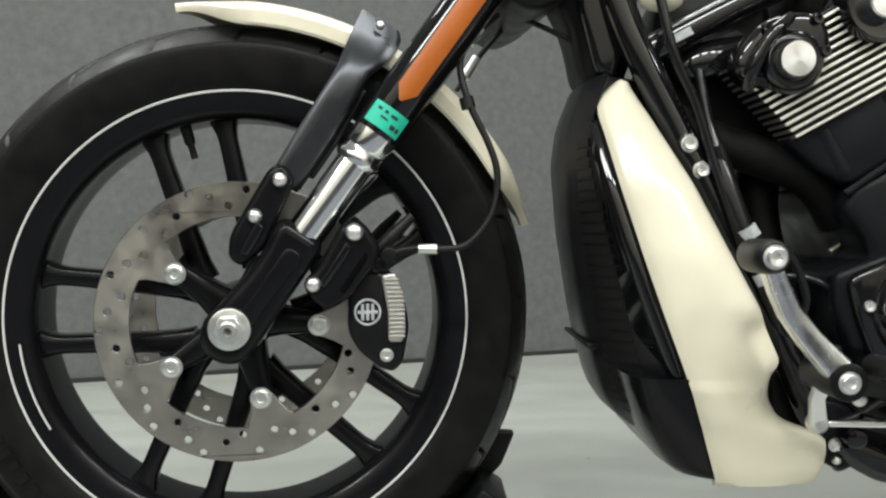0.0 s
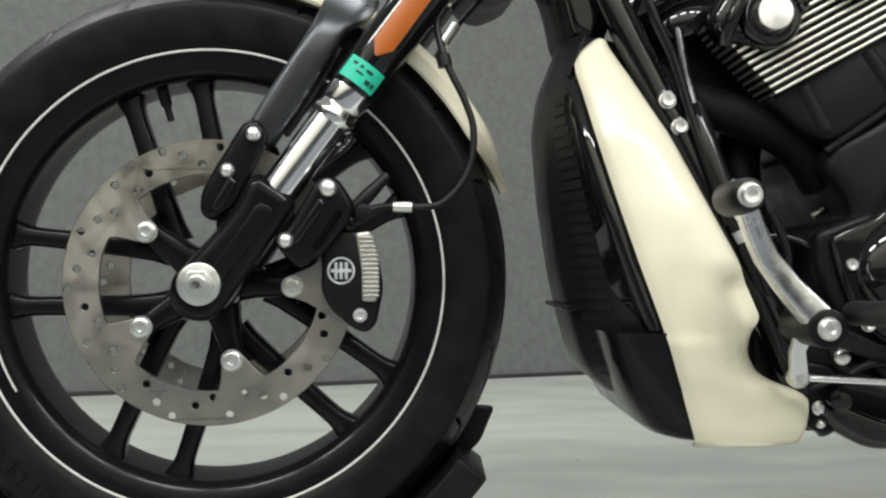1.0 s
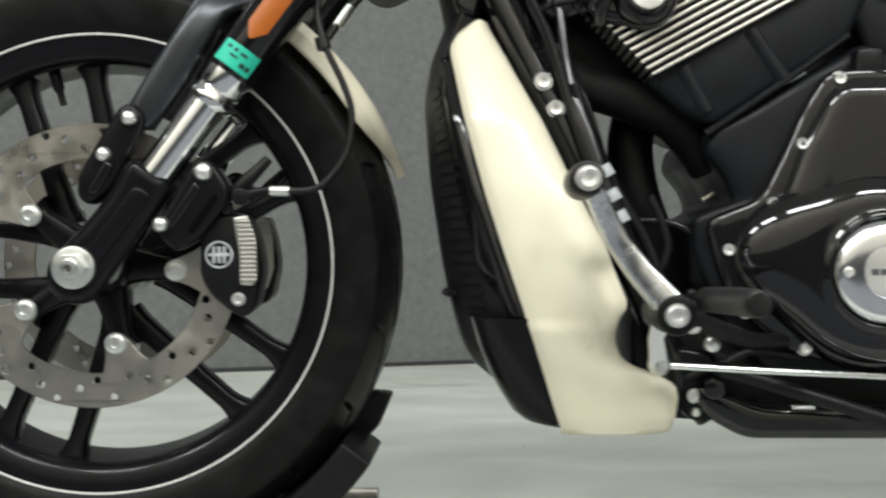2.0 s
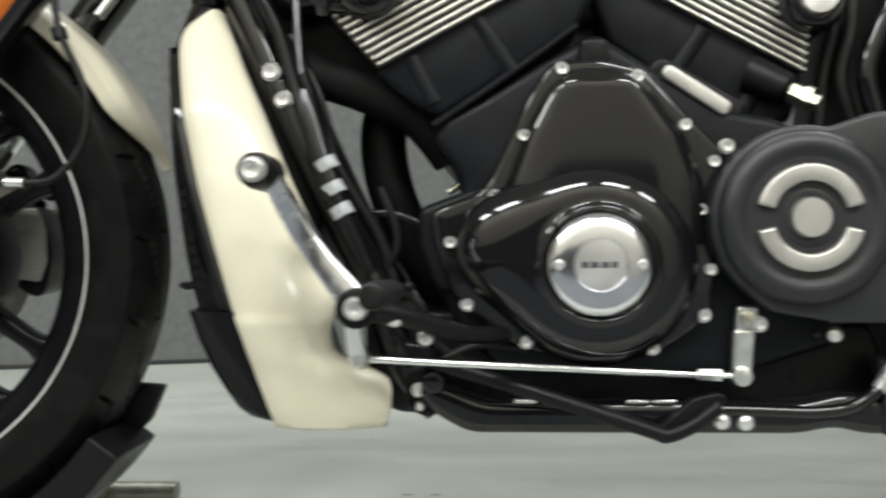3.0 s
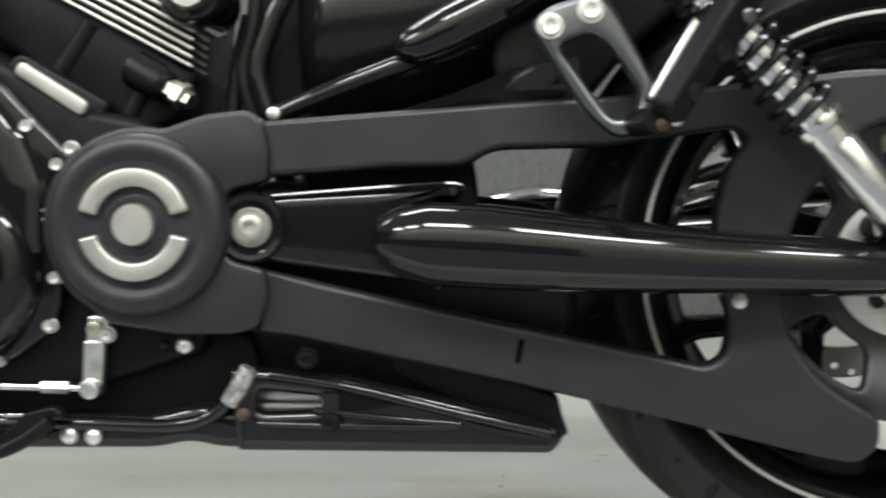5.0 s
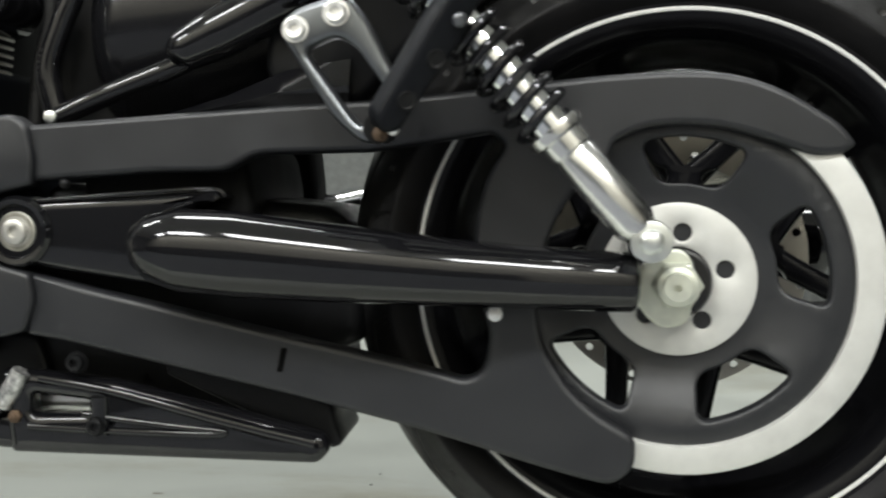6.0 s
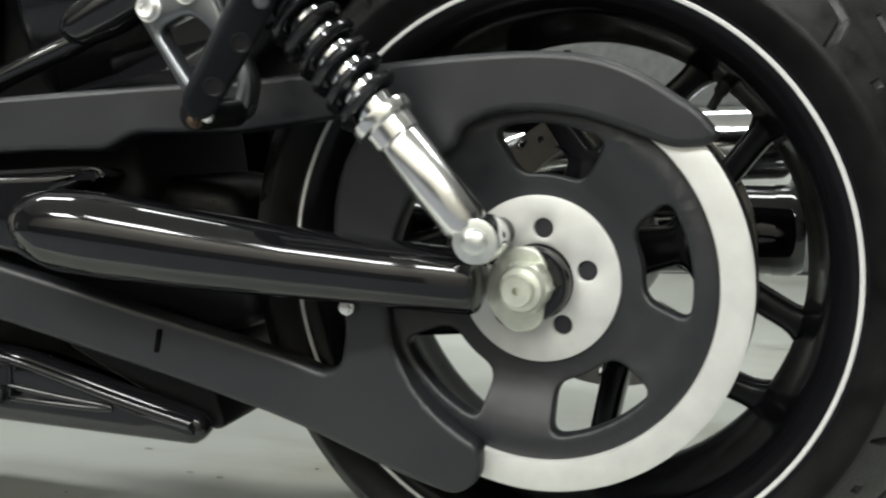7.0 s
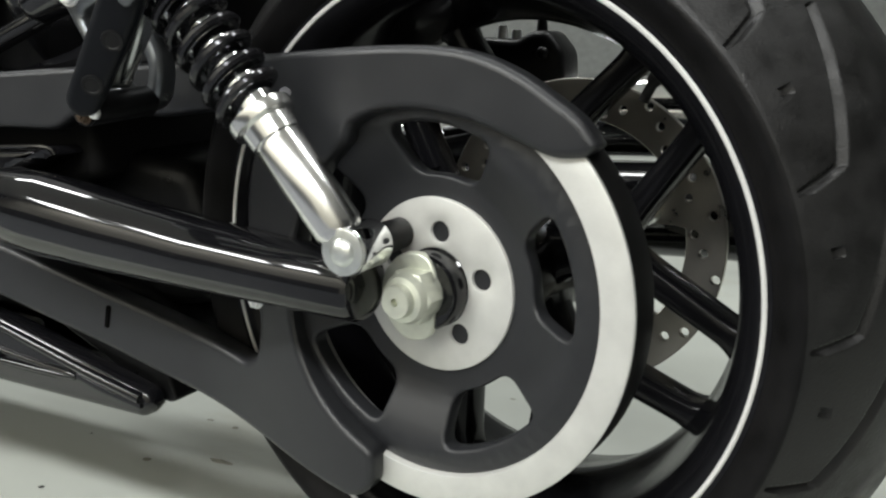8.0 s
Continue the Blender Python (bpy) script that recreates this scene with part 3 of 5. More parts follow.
# calipers
for sgn, MM in ((1, MK), (-1, MKM)):
    body = fillet([(0.124, 0.052), (0.148, 0.066), (0.176, 0.060), (0.188, 0.036), (0.194, 0.000), (0.186, -0.040), (0.176, -0.050), (0.162, -0.046), (0.138, -0.026), (0.126, -0.004), (0.128, 0.026)], 0.010)
    cal = part("brake_caliper", plate(body, -0.118, -0.044, 0.008), SATIN, fork, "black four-piston brake caliper", MM)
    part("caliper_insert", plate(fillet([(0.163, 0.058), (0.179, 0.061), (0.188, 0.034), (0.189, -0.004), (0.185, -0.016), (0.170, -0.015), (0.170, 0.018)], 0.004), -0.123, -0.114, 0.003), BRUSHED, cal, "rough bright metal caliper face", MM)
    for i in range(14):
        z = -0.010 + 0.0048 * i
        xa = 0.1705 + 0.0045 * max(0, (0.018 - z) / 0.03) * 0 - 0.004 * max(0, (z - 0.018) / 0.04)
        xb = 0.1885 - 0.008 * max(0, (z - 0.030) / 0.028)
        part("insert_rib", plate([(xa, z), (xb, z), (xb, z + 0.0022), (xa, z + 0.0022)], -0.1245, -0.122, 0.0006), BRUSHED, cal, m=MM)
    if sgn < 0:
        inner_face = part("caliper_inner_face", plate(fillet([(0.135, 0.058), (0.179, 0.061), (0.188, 0.034), (0.189, -0.004), (0.180, -0.030), (0.150, -0.025)], 0.004), -0.046, -0.038, 0.002), BRUSHED, cal, "ridged bare metal inner caliper face", MM)
        for i in range(15):
            z = -0.018 + 0.0050 * i
            part("inner_rib", plate([(0.146, z), (0.184, z), (0.184, z + 0.0024), (0.146, z + 0.0024)], -0.039, -0.0365, 0.0006), BRUSHED, inner_face, m=MM)
    ring = plate(circle(0.148, 0.018, 0.0148, 40), -0.1195, -0.116, 0.0004, [circle(0.148, 0.018, 0.0125, 40)], 1)
    badge = part("badge", ring, PALE, cal, "round pale badge with plain bars", MM)
    for bx in (-0.0055, 0, 0.0055):
        part("badge_bar", plate([(0.148 + bx - 0.0016, 0.009), (0.148 + bx + 0.0016, 0.009), (0.148 + bx + 0.0016, 0.027), (0.148 + bx - 0.0016, 0.027)], -0.1195, -0.116, 0.0003), PALE, badge, m=MM)
    part("badge_bar", plate([(0.137, 0.0163), (0.159, 0.0163), (0.159, 0.0197), (0.137, 0.0197)], -0.1198, -0.116, 0.0003), PALE, badge, m=MM)
    bolt((0.168, -0.118, -0.030), 0.006, cal, 0.005, "socket", SILVER, MM)
    bolt((0.158, -0.118, 0.066), 0.005, cal, 0.005, "socket", SATIN, MM)
    br = fillet([(0.120, 0.112), (0.132, 0.120), (0.146, 0.116), (0.164, 0.088), (0.158, 0.070), (0.128, 0.034), (0.104, 0.020), (0.086, 0.036), (0.078, 0.052), (0.092, 0.064)], 0.010)
    bracket = part("caliper_bracket", plate(br, -0.132, -0.094, 0.008, steps=4), WHEEL, fork, "black cast caliper bracket", MM)
    part("bracket_groove", plate(fillet([(0.096, 0.052), (0.102, 0.046), (0.132, 0.088), (0.126, 0.096)], 0.003), -0.1345, -0.130, 0.002), GLOSS, bracket, m=MM)
    # black strip on the face, painted as the shade of a slot
    part("bracket_slot_shade", plate(fillet([(0.118, 0.044), (0.123, 0.040), (0.150, 0.080), (0.146, 0.084)], 0.002), -0.1335, -0.130, 0.0012), SLOT_SHADE, bracket, m=MM)
    bolt((0.135, -0.131, 0.106), 0.0098, bracket, 0.008, "button", SILVER, MM)
    bolt((0.090, -0.131, 0.051), 0.0084, bracket, 0.008, "button", SILVER, MM)
    part("bleed_hose_union", tube([(0.160, -0.10, 0.084), (0.178, -0.10, 0.100), (0.200, -0.10, 0.122)], [0.006, 0.008, 0.005]), SOFT, cal, m=MM)
    part("banjo_fitting", joined(tube([(0.165, -0.118, 0.078), (0.196, -0.122, 0.086), (0.228, -0.124, 0.085)], [0.007, 0.0045, 0.0045]), drum(0.172, -0.128, -0.108, 0.080, 0.009)), SATIN, cal, m=MM)
hose = part("brake_hose", tube([(0.205, -0.124, 0.086), (0.222, -0.126, 0.0855), (0.256, -0.130, 0.090), (0.284, -0.130, 0.123), (0.291, -0.128, 0.166), (0.282, -0.125, 0.200), (0.262, -0.12, 0.244), (0.254, -0.11, 0.288), (0.270, -0.10, 0.318), (0.30, -0.09, 0.345)], 0.0039, 12), SOFT, fork, "black rubber brake hose", MK)
part("hose_crimp", tube([(0.204, -0.124, 0.086), (0.224, -0.126, 0.0855)], [0.0058, 0.0058]), ZINC, hose, "bright crimped hose ferrule", MK)
part("hose_guide", tube([(0.259, -0.118, 0.250), (0.262, -0.119, 0.238)], 0.008), SOFT, hose, m=MK)
part("upper_hose_crimp", tube([(0.266, -0.102, 0.312), (0.280, -0.097, 0.327)], 0.0065), ZINC, hose, m=MK)
part("clutch_cable", tube([(0.262, -0.02, 0.268), (0.283, -0.01, 0.30), (0.325, 0, 0.348)], [0.003, 0.0035, 0.003]), SOFT, fork, m=MK)
part("cable_adjuster", tube([(0.272, -0.015, 0.284), (0.288, -0.008, 0.308)], 0.006), ZINC, fork, m=MK)
part("steering_cable", tube([(0.327, -0.03, 0.668), (0.352, -0.03, 0.657), (0.380, -0.03, 0.643)], 0.0032), SOFT, fork, "thin black cable")
part("lower_clamp", plate(fillet([(0.29, 0.36), (0.33, 0.335), (0.38, 0.36), (0.35, 0.42)], 0.02), -0.15, 0.15, 0.015), SATIN, fork, "black lower fork clamp", MK)

# fender
def fender_mesh(a0, a1, n=44):
    loops = []
    for j in range(n + 1):
        t = j / n
        a = radians(a0 + (a1 - a0) * t)
        e = min(smooth01(t / 0.17), smooth01((1 - t) / 0.17))
        w = 0.005 + 0.063 * e ** 0.8
        drop = 0.002 + 0.020 * e
        outer = []
        for u in np.linspace(-1, 1, 19):
            s = abs(u)
            y = w * math.copysign(min(1.0, s * 1.12) ** 0.9, u)
            r = 0.368 + 0.009 * (1 - smooth01(t / 0.14)) - 0.006 * s * s - drop * max(0, (s - 0.72) / 0.28) ** 1.6
            outer.append((r, y))
        inner = [(r - 0.003, y * 0.97) for r, y in outer[::-1]]
        loops.append([Vector((r * math.cos(a), y, r * math.sin(a))) for r, y in outer + inner])
    return loft(loops)


fender = part("front_fender", fender_mesh(100, 17), CREAM, bike, "cream painted front mudguard with pointed ends", MK)


def stay_mesh():
    """A pressed strap that rises beside the tyre and folds over towards the fender."""
    rows = [((0.036, 0.155), (0.078, 0.155), -0.106), ((0.046, 0.169), (0.087, 0.168), -0.107), ((0.072, 0.211), (0.114, 0.207), -0.109), ((0.097, 0.249), (0.140, 0.250), -0.110), ((0.112, 0.272), (0.150, 0.268), -0.110), ((0.121, 0.287), (0.157, 0.279), -0.106), ((0.126, 0.300), (0.167, 0.286), -0.100), ((0.133, 0.317), (0.178, 0.296), -0.088), ((0.140, 0.334), (0.188, 0.310), -0.070), ((0.147, 0.350), (0.194, 0.323), -0.052), ((0.151, 0.358), (0.193, 0.333), -0.044)]
    loops = []
    for (ax, az), (bx, bz), y in rows:
        a, b = Vector((ax, y, az)), Vector((bx, y, bz))
        top = [a.lerp(b, u) + Vector((0, -0.005 * (1 - abs(2 * u - 1) ** 4), 0)) for u in np.linspace(0, 1, 11)]
        low = [p + Vector((0, 0.006, -0.003)) for p in top[::-1]]
        loops.append(top + low)
    return loft(loops)


stay = part("fender_stay", stay_mesh(), PRESSED, fender, "dark grey satin pressed fender stay", MK, smooth=50)
part("stay_flange", plate(fillet([(0.142, 0.250), (0.150, 0.262), (0.146, 0.246), (0.118, 0.200), (0.092, 0.163), (0.086, 0.166), (0.114, 0.206)], 0.003), -0.104, -0.085, 0.003), SATIN, stay, m=MK)
bolt((0.170, -0.066, 0.336), 0.005, stay, 0.004, "button", SILVER, MK)

# ---- radiator and its side cover ----
ZC = [0.166, 0.175, 0.200, 0.216, 0.224, 0.235, 0.255, 0.272, 0.290, 0.345, 0.400, 0.473, 0.525, 0.550, 0.566, 0.579, 0.587]
XF = [0.503, 0.5, 0.492, 0.487, 0.485, 0.481, 0.475, 0.4695, 0.464, 0.446, 0.429, 0.4095, 0.399, 0.394, 0.395, 0.405, 0.420]
XR = [0.609, 0.614, 0.616, 0.612, 0.590, 0.563, 0.555, 0.559, 0.568, 0.547, 0.520, 0.487, 0.461, 0.450, 0.442, 0.437, 0.433]
YC = [-0.158, -0.163, -0.170, -0.174, -0.176, -0.179, -0.183, -0.187, -0.186, -0.178, -0.170, -0.152, -0.128, -0.112, -0.101, -0.092, -0.084]


def front_edge(z):
    return float(np.interp(z, ZC, XF))


def side_y(z):
    return float(np.interp(z, ZC, YC))


def side_cover():
    zs = np.concatenate([np.linspace(0.166, 0.30, 28), np.linspace(0.31, 0.587, 38)])
    loops = []
    for z in zs:
        k = lambda col: float(np.mean([np.interp(z + d, ZC, col) for d in (-0.005, 0, 0.005)]))
        xf, xr, y = k(XF), k(XR), k(YC)
        w = xr - xf
        lp = [Vector((xf + 0.020, y + 0.038, z)), Vector((xf + 0.006, y + 0.016, z))]

        def hollow(x):
            s = max(0.0, min(1.0, ((x - 0.543) * 0.023 + (0.318 - z) * 0.056) / 0.003665))
            dx, dz = x - 0.543 - 0.023 * s, z - 0.318 + 0.056 * s
            return 0.022 * math.exp(-(dx * dx + dz * dz) / 0.0175 ** 2)
        for u in np.linspace(0, 1, 17):
            x = xf + w * u
            b = -0.014 * math.sin(math.pi * min(1, u * 1.0)) ** 0.6
            dent = hollow(x)
            dent += 0.004 * math.exp(-(((x - 0.50) / 0.03) ** 2 + ((z - 0.33) / 0.05) ** 2))
            step = -0.0035 * smooth01((0.276 - z) / 0.008) * (1 - u) ** 0.6
            lp.append(Vector((x, y + b + dent + step + 0.006 * u * u, z)))
        lp += [Vector((xr - 0.001, y + 0.022 + hollow(xr), z)), Vector((xr - 0.012, y + 0.045 + hollow(xr), z))]
        loops.append(lp)
    top = [p + Vector(((0.425 - p.x) * 0.6, 0.012, 0.0035)) for p in loops[-1]]
    low = [p + Vector((0, 0.012, -0.004)) for p in loops[0]]
    me = loft([low, *loops, top], caps=False, closed=False)
    bm = bmesh.new()
    bm.from_mesh(me)
    bmesh.ops.solidify(bm, geom=bm.faces[:], thickness=0.003)
    bm.to_mesh(me)
    bm.free()
    return me


rad = empty("radiator_housing", (0.45, 0, 0.38), bike)
tagged(rad, "black radiator housing with cream side covers")
part("side_cover", side_cover(), CREAM, rad, "cream painted radiator side cover with a moulded hollow", smooth=50)


def rad_front(z):
    return float(np.interp(z, [0.205, 0.212, 0.243, 0.297, 0.337, 0.420, 0.505, 0.550, 0.592], [0.440, 0.424, 0.404, 0.390, 0.382, 0.370, 0.364, 0.371, 0.388]))


def housing():
    loops = []
    for z in np.linspace(0.207, 0.592, 26):
        fx = rad_front(z)
        zz = min(z, 0.57)
        xf, y = front_edge(zz), side_y(zz)
        half = [(fx - 0.002, 0), (fx, -0.055), (fx + 0.004, -0.068), (fx + 0.011, -0.078), (fx + 0.019, -0.108), (max(fx + 0.024, xf - 0.014), y + 0.016), (xf + 0.004, y + 0.004), (xf + 0.03, y + 0.02), (xf + 0.05, -0.06), (xf + 0.05, 0)]
        loops.append([Vector((x, yy, z)) for x, yy in half] + [Vector((x, -yy, z)) for x, yy in half[-2:0:-1]])
    for k, dz in ((0.75, 0.006), (0.35, 0.009)):
        c = sum(loops[25], Vector()) / len(loops[25])
        loops.append([c + (p - c) * k + Vector((0, 0, dz)) for p in loops[25]])
    return loft(loops)


house = part("housing", housing(), PLASTIC, rad, "gloss black radiator shroud")
for i in range(26):
    z = 0.229 + 0.0115 * i
    fx = rad_front(z)
    for sgn in (1, -1):
        xs, ys = max(fx + 0.024, front_edge(z) - 0.014), side_y(z) + 0.016
        k = min(0.5, 0.5 * max(0.0, (-0.112 - ys) / 0.03))
        xe, ye = fx + 0.019 + (xs - fx - 0.019) * k, -0.108 + (ys + 0.108) * k
        q = [(fx + 0.0100, -0.081), (fx + 0.0172, -0.1088), (xe - 0.0018, ye - 0.0012), (xe + 0.003, ye + 0.002), (fx + 0.023, -0.104), (fx + 0.016, -0.080)]
        me = loft([[Vector((x + 0.0006, y * sgn, zz)) for x, y in q] for zz in (z, z + 0.0085)])
        part("louvre", me, SOFT, house)
for sgn in (1, -1):
    loops = []
    for z in np.linspace(0.280, 0.545, 26):
        xf, y = front_edge(z), side_y(z)
        fx = rad_front(z)
        xs = max(fx + 0.024, xf - 0.014)
        k = 0.55 + 0.43 * max(1 - smooth01((z - 0.280) / 0.05), smooth01((z - 0.435) / 0.07))
        mx, my = fx + 0.019 + (xs - fx - 0.019) * k, -0.108 + (y + 0.016 + 0.108) * k
        loops.append([Vector((x, yy * sgn, z)) for x, yy in ((mx + 0.010, my + 0.012), (mx - 0.0005, my - 0.0010), (xs - 0.0025, y + 0.0140), (xf - 0.012, y + 0.005), (xf - 0.006, y + 0.003), (xf + 0.000, y + 0.005), (xf + 0.004, y + 0.012), (xf + 0.004, y + 0.022))])
    part("shroud_edge", loft(loops), GLOSS, house, "gloss black rounded shroud edge", smooth=60)
part("chin_lip", plate(fillet([(0.384, 0.303), (0.383, 0.298), (0.392, 0.294), (0.400, 0.300)], 0.002), -0.085, 0.085, 0.003), SOFT, rad)


def chin():
    loops = []
    for z, fx in ((0.169, 0.480), (0.173, 0.466), (0.182, 0.455), (0.20, 0.444), (0.222, 0.432), (0.25, 0.421), (0.278, 0.413)):
        xf, y = front_edge(max(z, 0.17)), side_y(max(z, 0.17))
        half = [(fx, 0), (fx, y + 0.06), (fx + 0.003, y + 0.030), (fx + 0.009, y + 0.014), (fx + 0.020, y + 0.004), (max(fx + 0.03, xf - 0.015), y - 0.0005), (xf + 0.003, y - 0.001), (xf + 0.02, y + 0.02), (xf + 0.02, 0)]
        loops.append([Vector((a, b, z)) for a, b in half] + [Vector((a, -b, z)) for a, b in half[-2:0:-1]])
    return loft(loops)


part("chin_panel", chin(), WHEEL, rad, "gloss black lower shroud panel", smooth=60)
part("radiator_core", plate(fillet([(0.44, 0.25), (0.53, 0.25), (0.54, 0.40), (0.50, 0.54), (0.43, 0.56)], 0.01), -0.09, 0.09, 0.008), SATIN, rad)

# ---- frame ----
frame_part = empty("frame", (0.75, 0, 0.4), bike)
tagged(frame_part, "gloss black tubular steel frame")
for sgn in (1, -1):
    part("down_tube", tube([(0.405, -0.075 * sgn, 0.74), (0.428, -0.084 * sgn, 0.66), (0.452, -0.092 * sgn, 0.60), (0.486, -0.099 * sgn, 0.522), (0.503, -0.102 * sgn, 0.486), (0.547, -0.106 * sgn, 0.39), (0.593, -0.108 * sgn, 0.30), (0.625, -0.11 * sgn, 0.22), (0.66, -0.11 * sgn, 0.175)], 0.0175, 20), GLOSS, frame_part, "gloss black front down tube")
for bx, bz in ((0.490, 0.517), (0.5025, 0.489)):
    bolt((bx, -0.118, bz), 0.0072, frame_part, 0.007, "socket", SILVER)
    part("bolt_boss", drum(bx, -0.118, -0.095, bz, 0.0115, 0.002), GLOSS, frame_part)
part("steering_neck", plate(fillet([(0.335, 0.76), (0.352, 0.70), (0.375, 0.655), (0.388, 0.588), (0.43, 0.578), (0.45, 0.63), (0.46, 0.76)], 0.02), -0.055, 0.055, 0.02), SATIN, frame_part, "black cast steering neck")
part("neck_web", plate(fillet([(0.37, 0.74), (0.385, 0.66), (0.40, 0.60), (0.42, 0.59), (0.44, 0.64), (0.43, 0.74)], 0.012), -0.075, -0.05, 0.008), GLOSS, frame_part)
beam = part("top_rail", tube([(0.445, -0.085, 0.615), (0.55, -0.085, 0.668), (0.68, -0.08, 0.73)], 0.017, 16), GLOSS, frame_part, "gloss black top rail")
part("warning_label", plate([(0.478, 0.625), (0.50, 0.636), (0.496, 0.644), (0.474, 0.633)], -0.1026, -0.1018, 0.0002), PALE, beam, "pale printed warning label")
part("label_edge_line", tube([(0.462, -0.100, 0.636), (0.56, -0.10, 0.684), (0.64, -0.098, 0.722)], 0.0022), GREYMETAL, beam)
part("tank_corner", loft([[Vector((0.466 + 0.026 * rr * math.cos(a), -0.10 + 0.022 * rr * math.sin(a), zz)) for a in np.linspace(0, 2 * math.pi, 20, endpoint=False)] for rr, zz in ((0.1, 0.660), (0.55, 0.662), (0.85, 0.668), (1.0, 0.680), (1.05, 0.70), (1.05, 0.74))]), CREAM, bike, "rounded lower corner of a cream body panel")
for sgn in (1, -1):
    part("lower_rail", plate(fillet([(0.628, 0.200), (0.655, 0.172), (0.690, 0.153), (1.018, 0.153), (1.050, 0.160), (1.080, 0.153), (1.112, 0.153), (1.112, 0.186), (1.06, 0.196), (1.018, 0.186), (0.705, 0.186), (0.66, 0.206)], 0.014), -0.135 if sgn > 0 else 0.095, -0.095 if sgn > 0 else 0.135, 0.010), GLOSS, frame_part, "gloss black lower frame rail")
belly = part("belly_pan", plate(fillet([(0.583, 0.192), (0.612, 0.168), (0.70, 0.163), (1.08, 0.163), (1.12, 0.20), (1.10, 0.26), (0.583, 0.275)], 0.012), -0.095, 0.095, 0.006), SATIN, bike, "black underside of the engine and exhaust box")
# small bright chips on the black rail imitate its glints
for sx in (0.735, 0.845, 0.872):
    part("rail_glint_plate", plate(fillet([(sx, 0.184), (sx + 0.022, 0.184), (sx + 0.022, 0.1875), (sx, 0.1875)], 0.001), -0.137, -0.128, 0.001), SILVER if sx < 0.8 else CHROME, belly)
rear_br = part("rear_bracket", plate(fillet([(1.088, 0.232), (1.120, 0.230), (1.200, 0.222), (1.398, 0.176), (1.404, 0.163), (1.392, 0.149), (1.096, 0.152)], 0.006), -0.142, -0.114, 0.009, [fillet([(1.118, 0.209), (1.176, 0.203), (1.176, 0.191), (1.118, 0.189)], 0.005)]), GLOSS, frame_part, "gloss black triangular cast bracket")
part("bracket_back", plate(fillet([(1.10, 0.222), (1.20, 0.214), (1.37, 0.172), (1.37, 0.162), (1.10, 0.162)], 0.004), -0.085, -0.05, 0.003), SATIN, rear_br)
part("pipe_behind_bracket", tube([(1.112, -0.100, 0.199), (1.14, -0.100, 0.199), (1.20, -0.098, 0.196)], 0.014, 14), SILVER, rear_br, "grey exhaust pipe behind the bracket")
part("bracket_rib", tube([(1.128, -0.1405, 0.2245), (1.203, -0.1415, 0.2125), (1.311, -0.1415, 0.1865), (1.391, -0.1410, 0.169)], [0.0045, 0.0045, 0.005, 0.006], 14), GLOSS, rear_br)
groove = [(1.170, 0.1918), (1.207, 0.1872), (1.260, 0.1820), (1.298, 0.1790), (1.306, 0.1772), (1.298, 0.1757), (1.260, 0.1756), (1.186, 0.1768), (1.117, 0.1790)]
part("bracket_rib", tube([(x, -0.1428, z) for x, z in groove], 0.0032, 12), GLOSS, rear_br)
toe = [[Vector((x, -0.140, zu)), Vector((x, -0.1460, zl)), Vector((x, -0.1460, zl - 0.004)), Vector((x, -0.136, zl - 0.006)), Vector((x, -0.130, zu - 0.006))] for x, zu, zl in ((1.312, 0.184, 0.1815), (1.345, 0.1795, 0.173), (1.394, 0.170, 0.1655))]
part("bracket_toe", loft(toe), GLOSS, rear_br, smooth=40)
part("bracket_post", tube([(1.186, -0.14, 0.208), (1.186, -0.14, 0.172)], 0.009, 14), GLOSS, rear_br)
bolt((1.104, -0.139, 0.188), 0.0065, rear_br, 0.007, "hex", RUST, label="rust-brown hex bolt")
bolt((1.186, -0.149, 0.182), 0.0075, rear_br, 0.006, "socket", SATIN)
bolt((1.164, -0.14, 0.240), 0.0085, rear_br, 0.008, "socket", SATIN)
part("bracket_hook", plate(fillet([(1.36, 0.172), (1.400, 0.157), (1.411, 0.162), (1.404, 0.182), (1.400, 0.200), (1.34, 0.222), (1.24, 0.24), (1.24, 0.225)], 0.005), -0.115, -0.02, 0.004), SATIN, rear_br)
clip = part("pipe_clip", tube([(1.090, -0.140, 0.198), (1.100, -0.141, 0.213), (1.110, -0.141, 0.231)], [0.0085, 0.0095, 0.0085], 18), SCUFFED, frame_part, "scuffed bright metal clip")
part("guard_pipe", tube([(0.925, -0.134, 0.178), (0.975, -0.136, 0.177), (1.03, -0.137, 0.176), (1.065, -0.138, 0.182), (1.090, -0.139, 0.200), (1.108, -0.139, 0.228)], 0.0065, 12), GLOSS, frame_part, "thin gloss black pipe")
for bx, bz in ((0.961, 0.166), (0.938, 0.167)):
    bolt((bx, -0.137, bz), 0.0085, frame_part, 0.007, "button", SILVER)
mount = part("lower_mount", plate(fillet([(0.622, 0.246), (0.660, 0.240), (0.672, 0.180), (0.650, 0.166), (0.628, 0.176)], 0.008), -0.128, -0.08, 0.006), WHEEL, frame_part, "black lower engine mount")
bolt((0.640, -0.128, 0.196), 0.006, mount, 0.006, "hex", SILVER)
bolt((0.641, -0.128, 0.180), 0.005, mount, 0.006, "button", ZINC)
part("mount_post", drum(0.655, -0.150, -0.12, 0.206, 0.011, 0.003), GLOSS, mount)
stand = part("side_stand", tube([(0.655, -0.155, 0.228), (0.76, -0.16, 0.196), (0.862, -0.162, 0.163), (0.880, -0.163, 0.158), (0.905, -0.162, 0.168), (0.93, -0.16, 0.186)], 0.0075, 12), SATIN, bike, "folded black side stand")
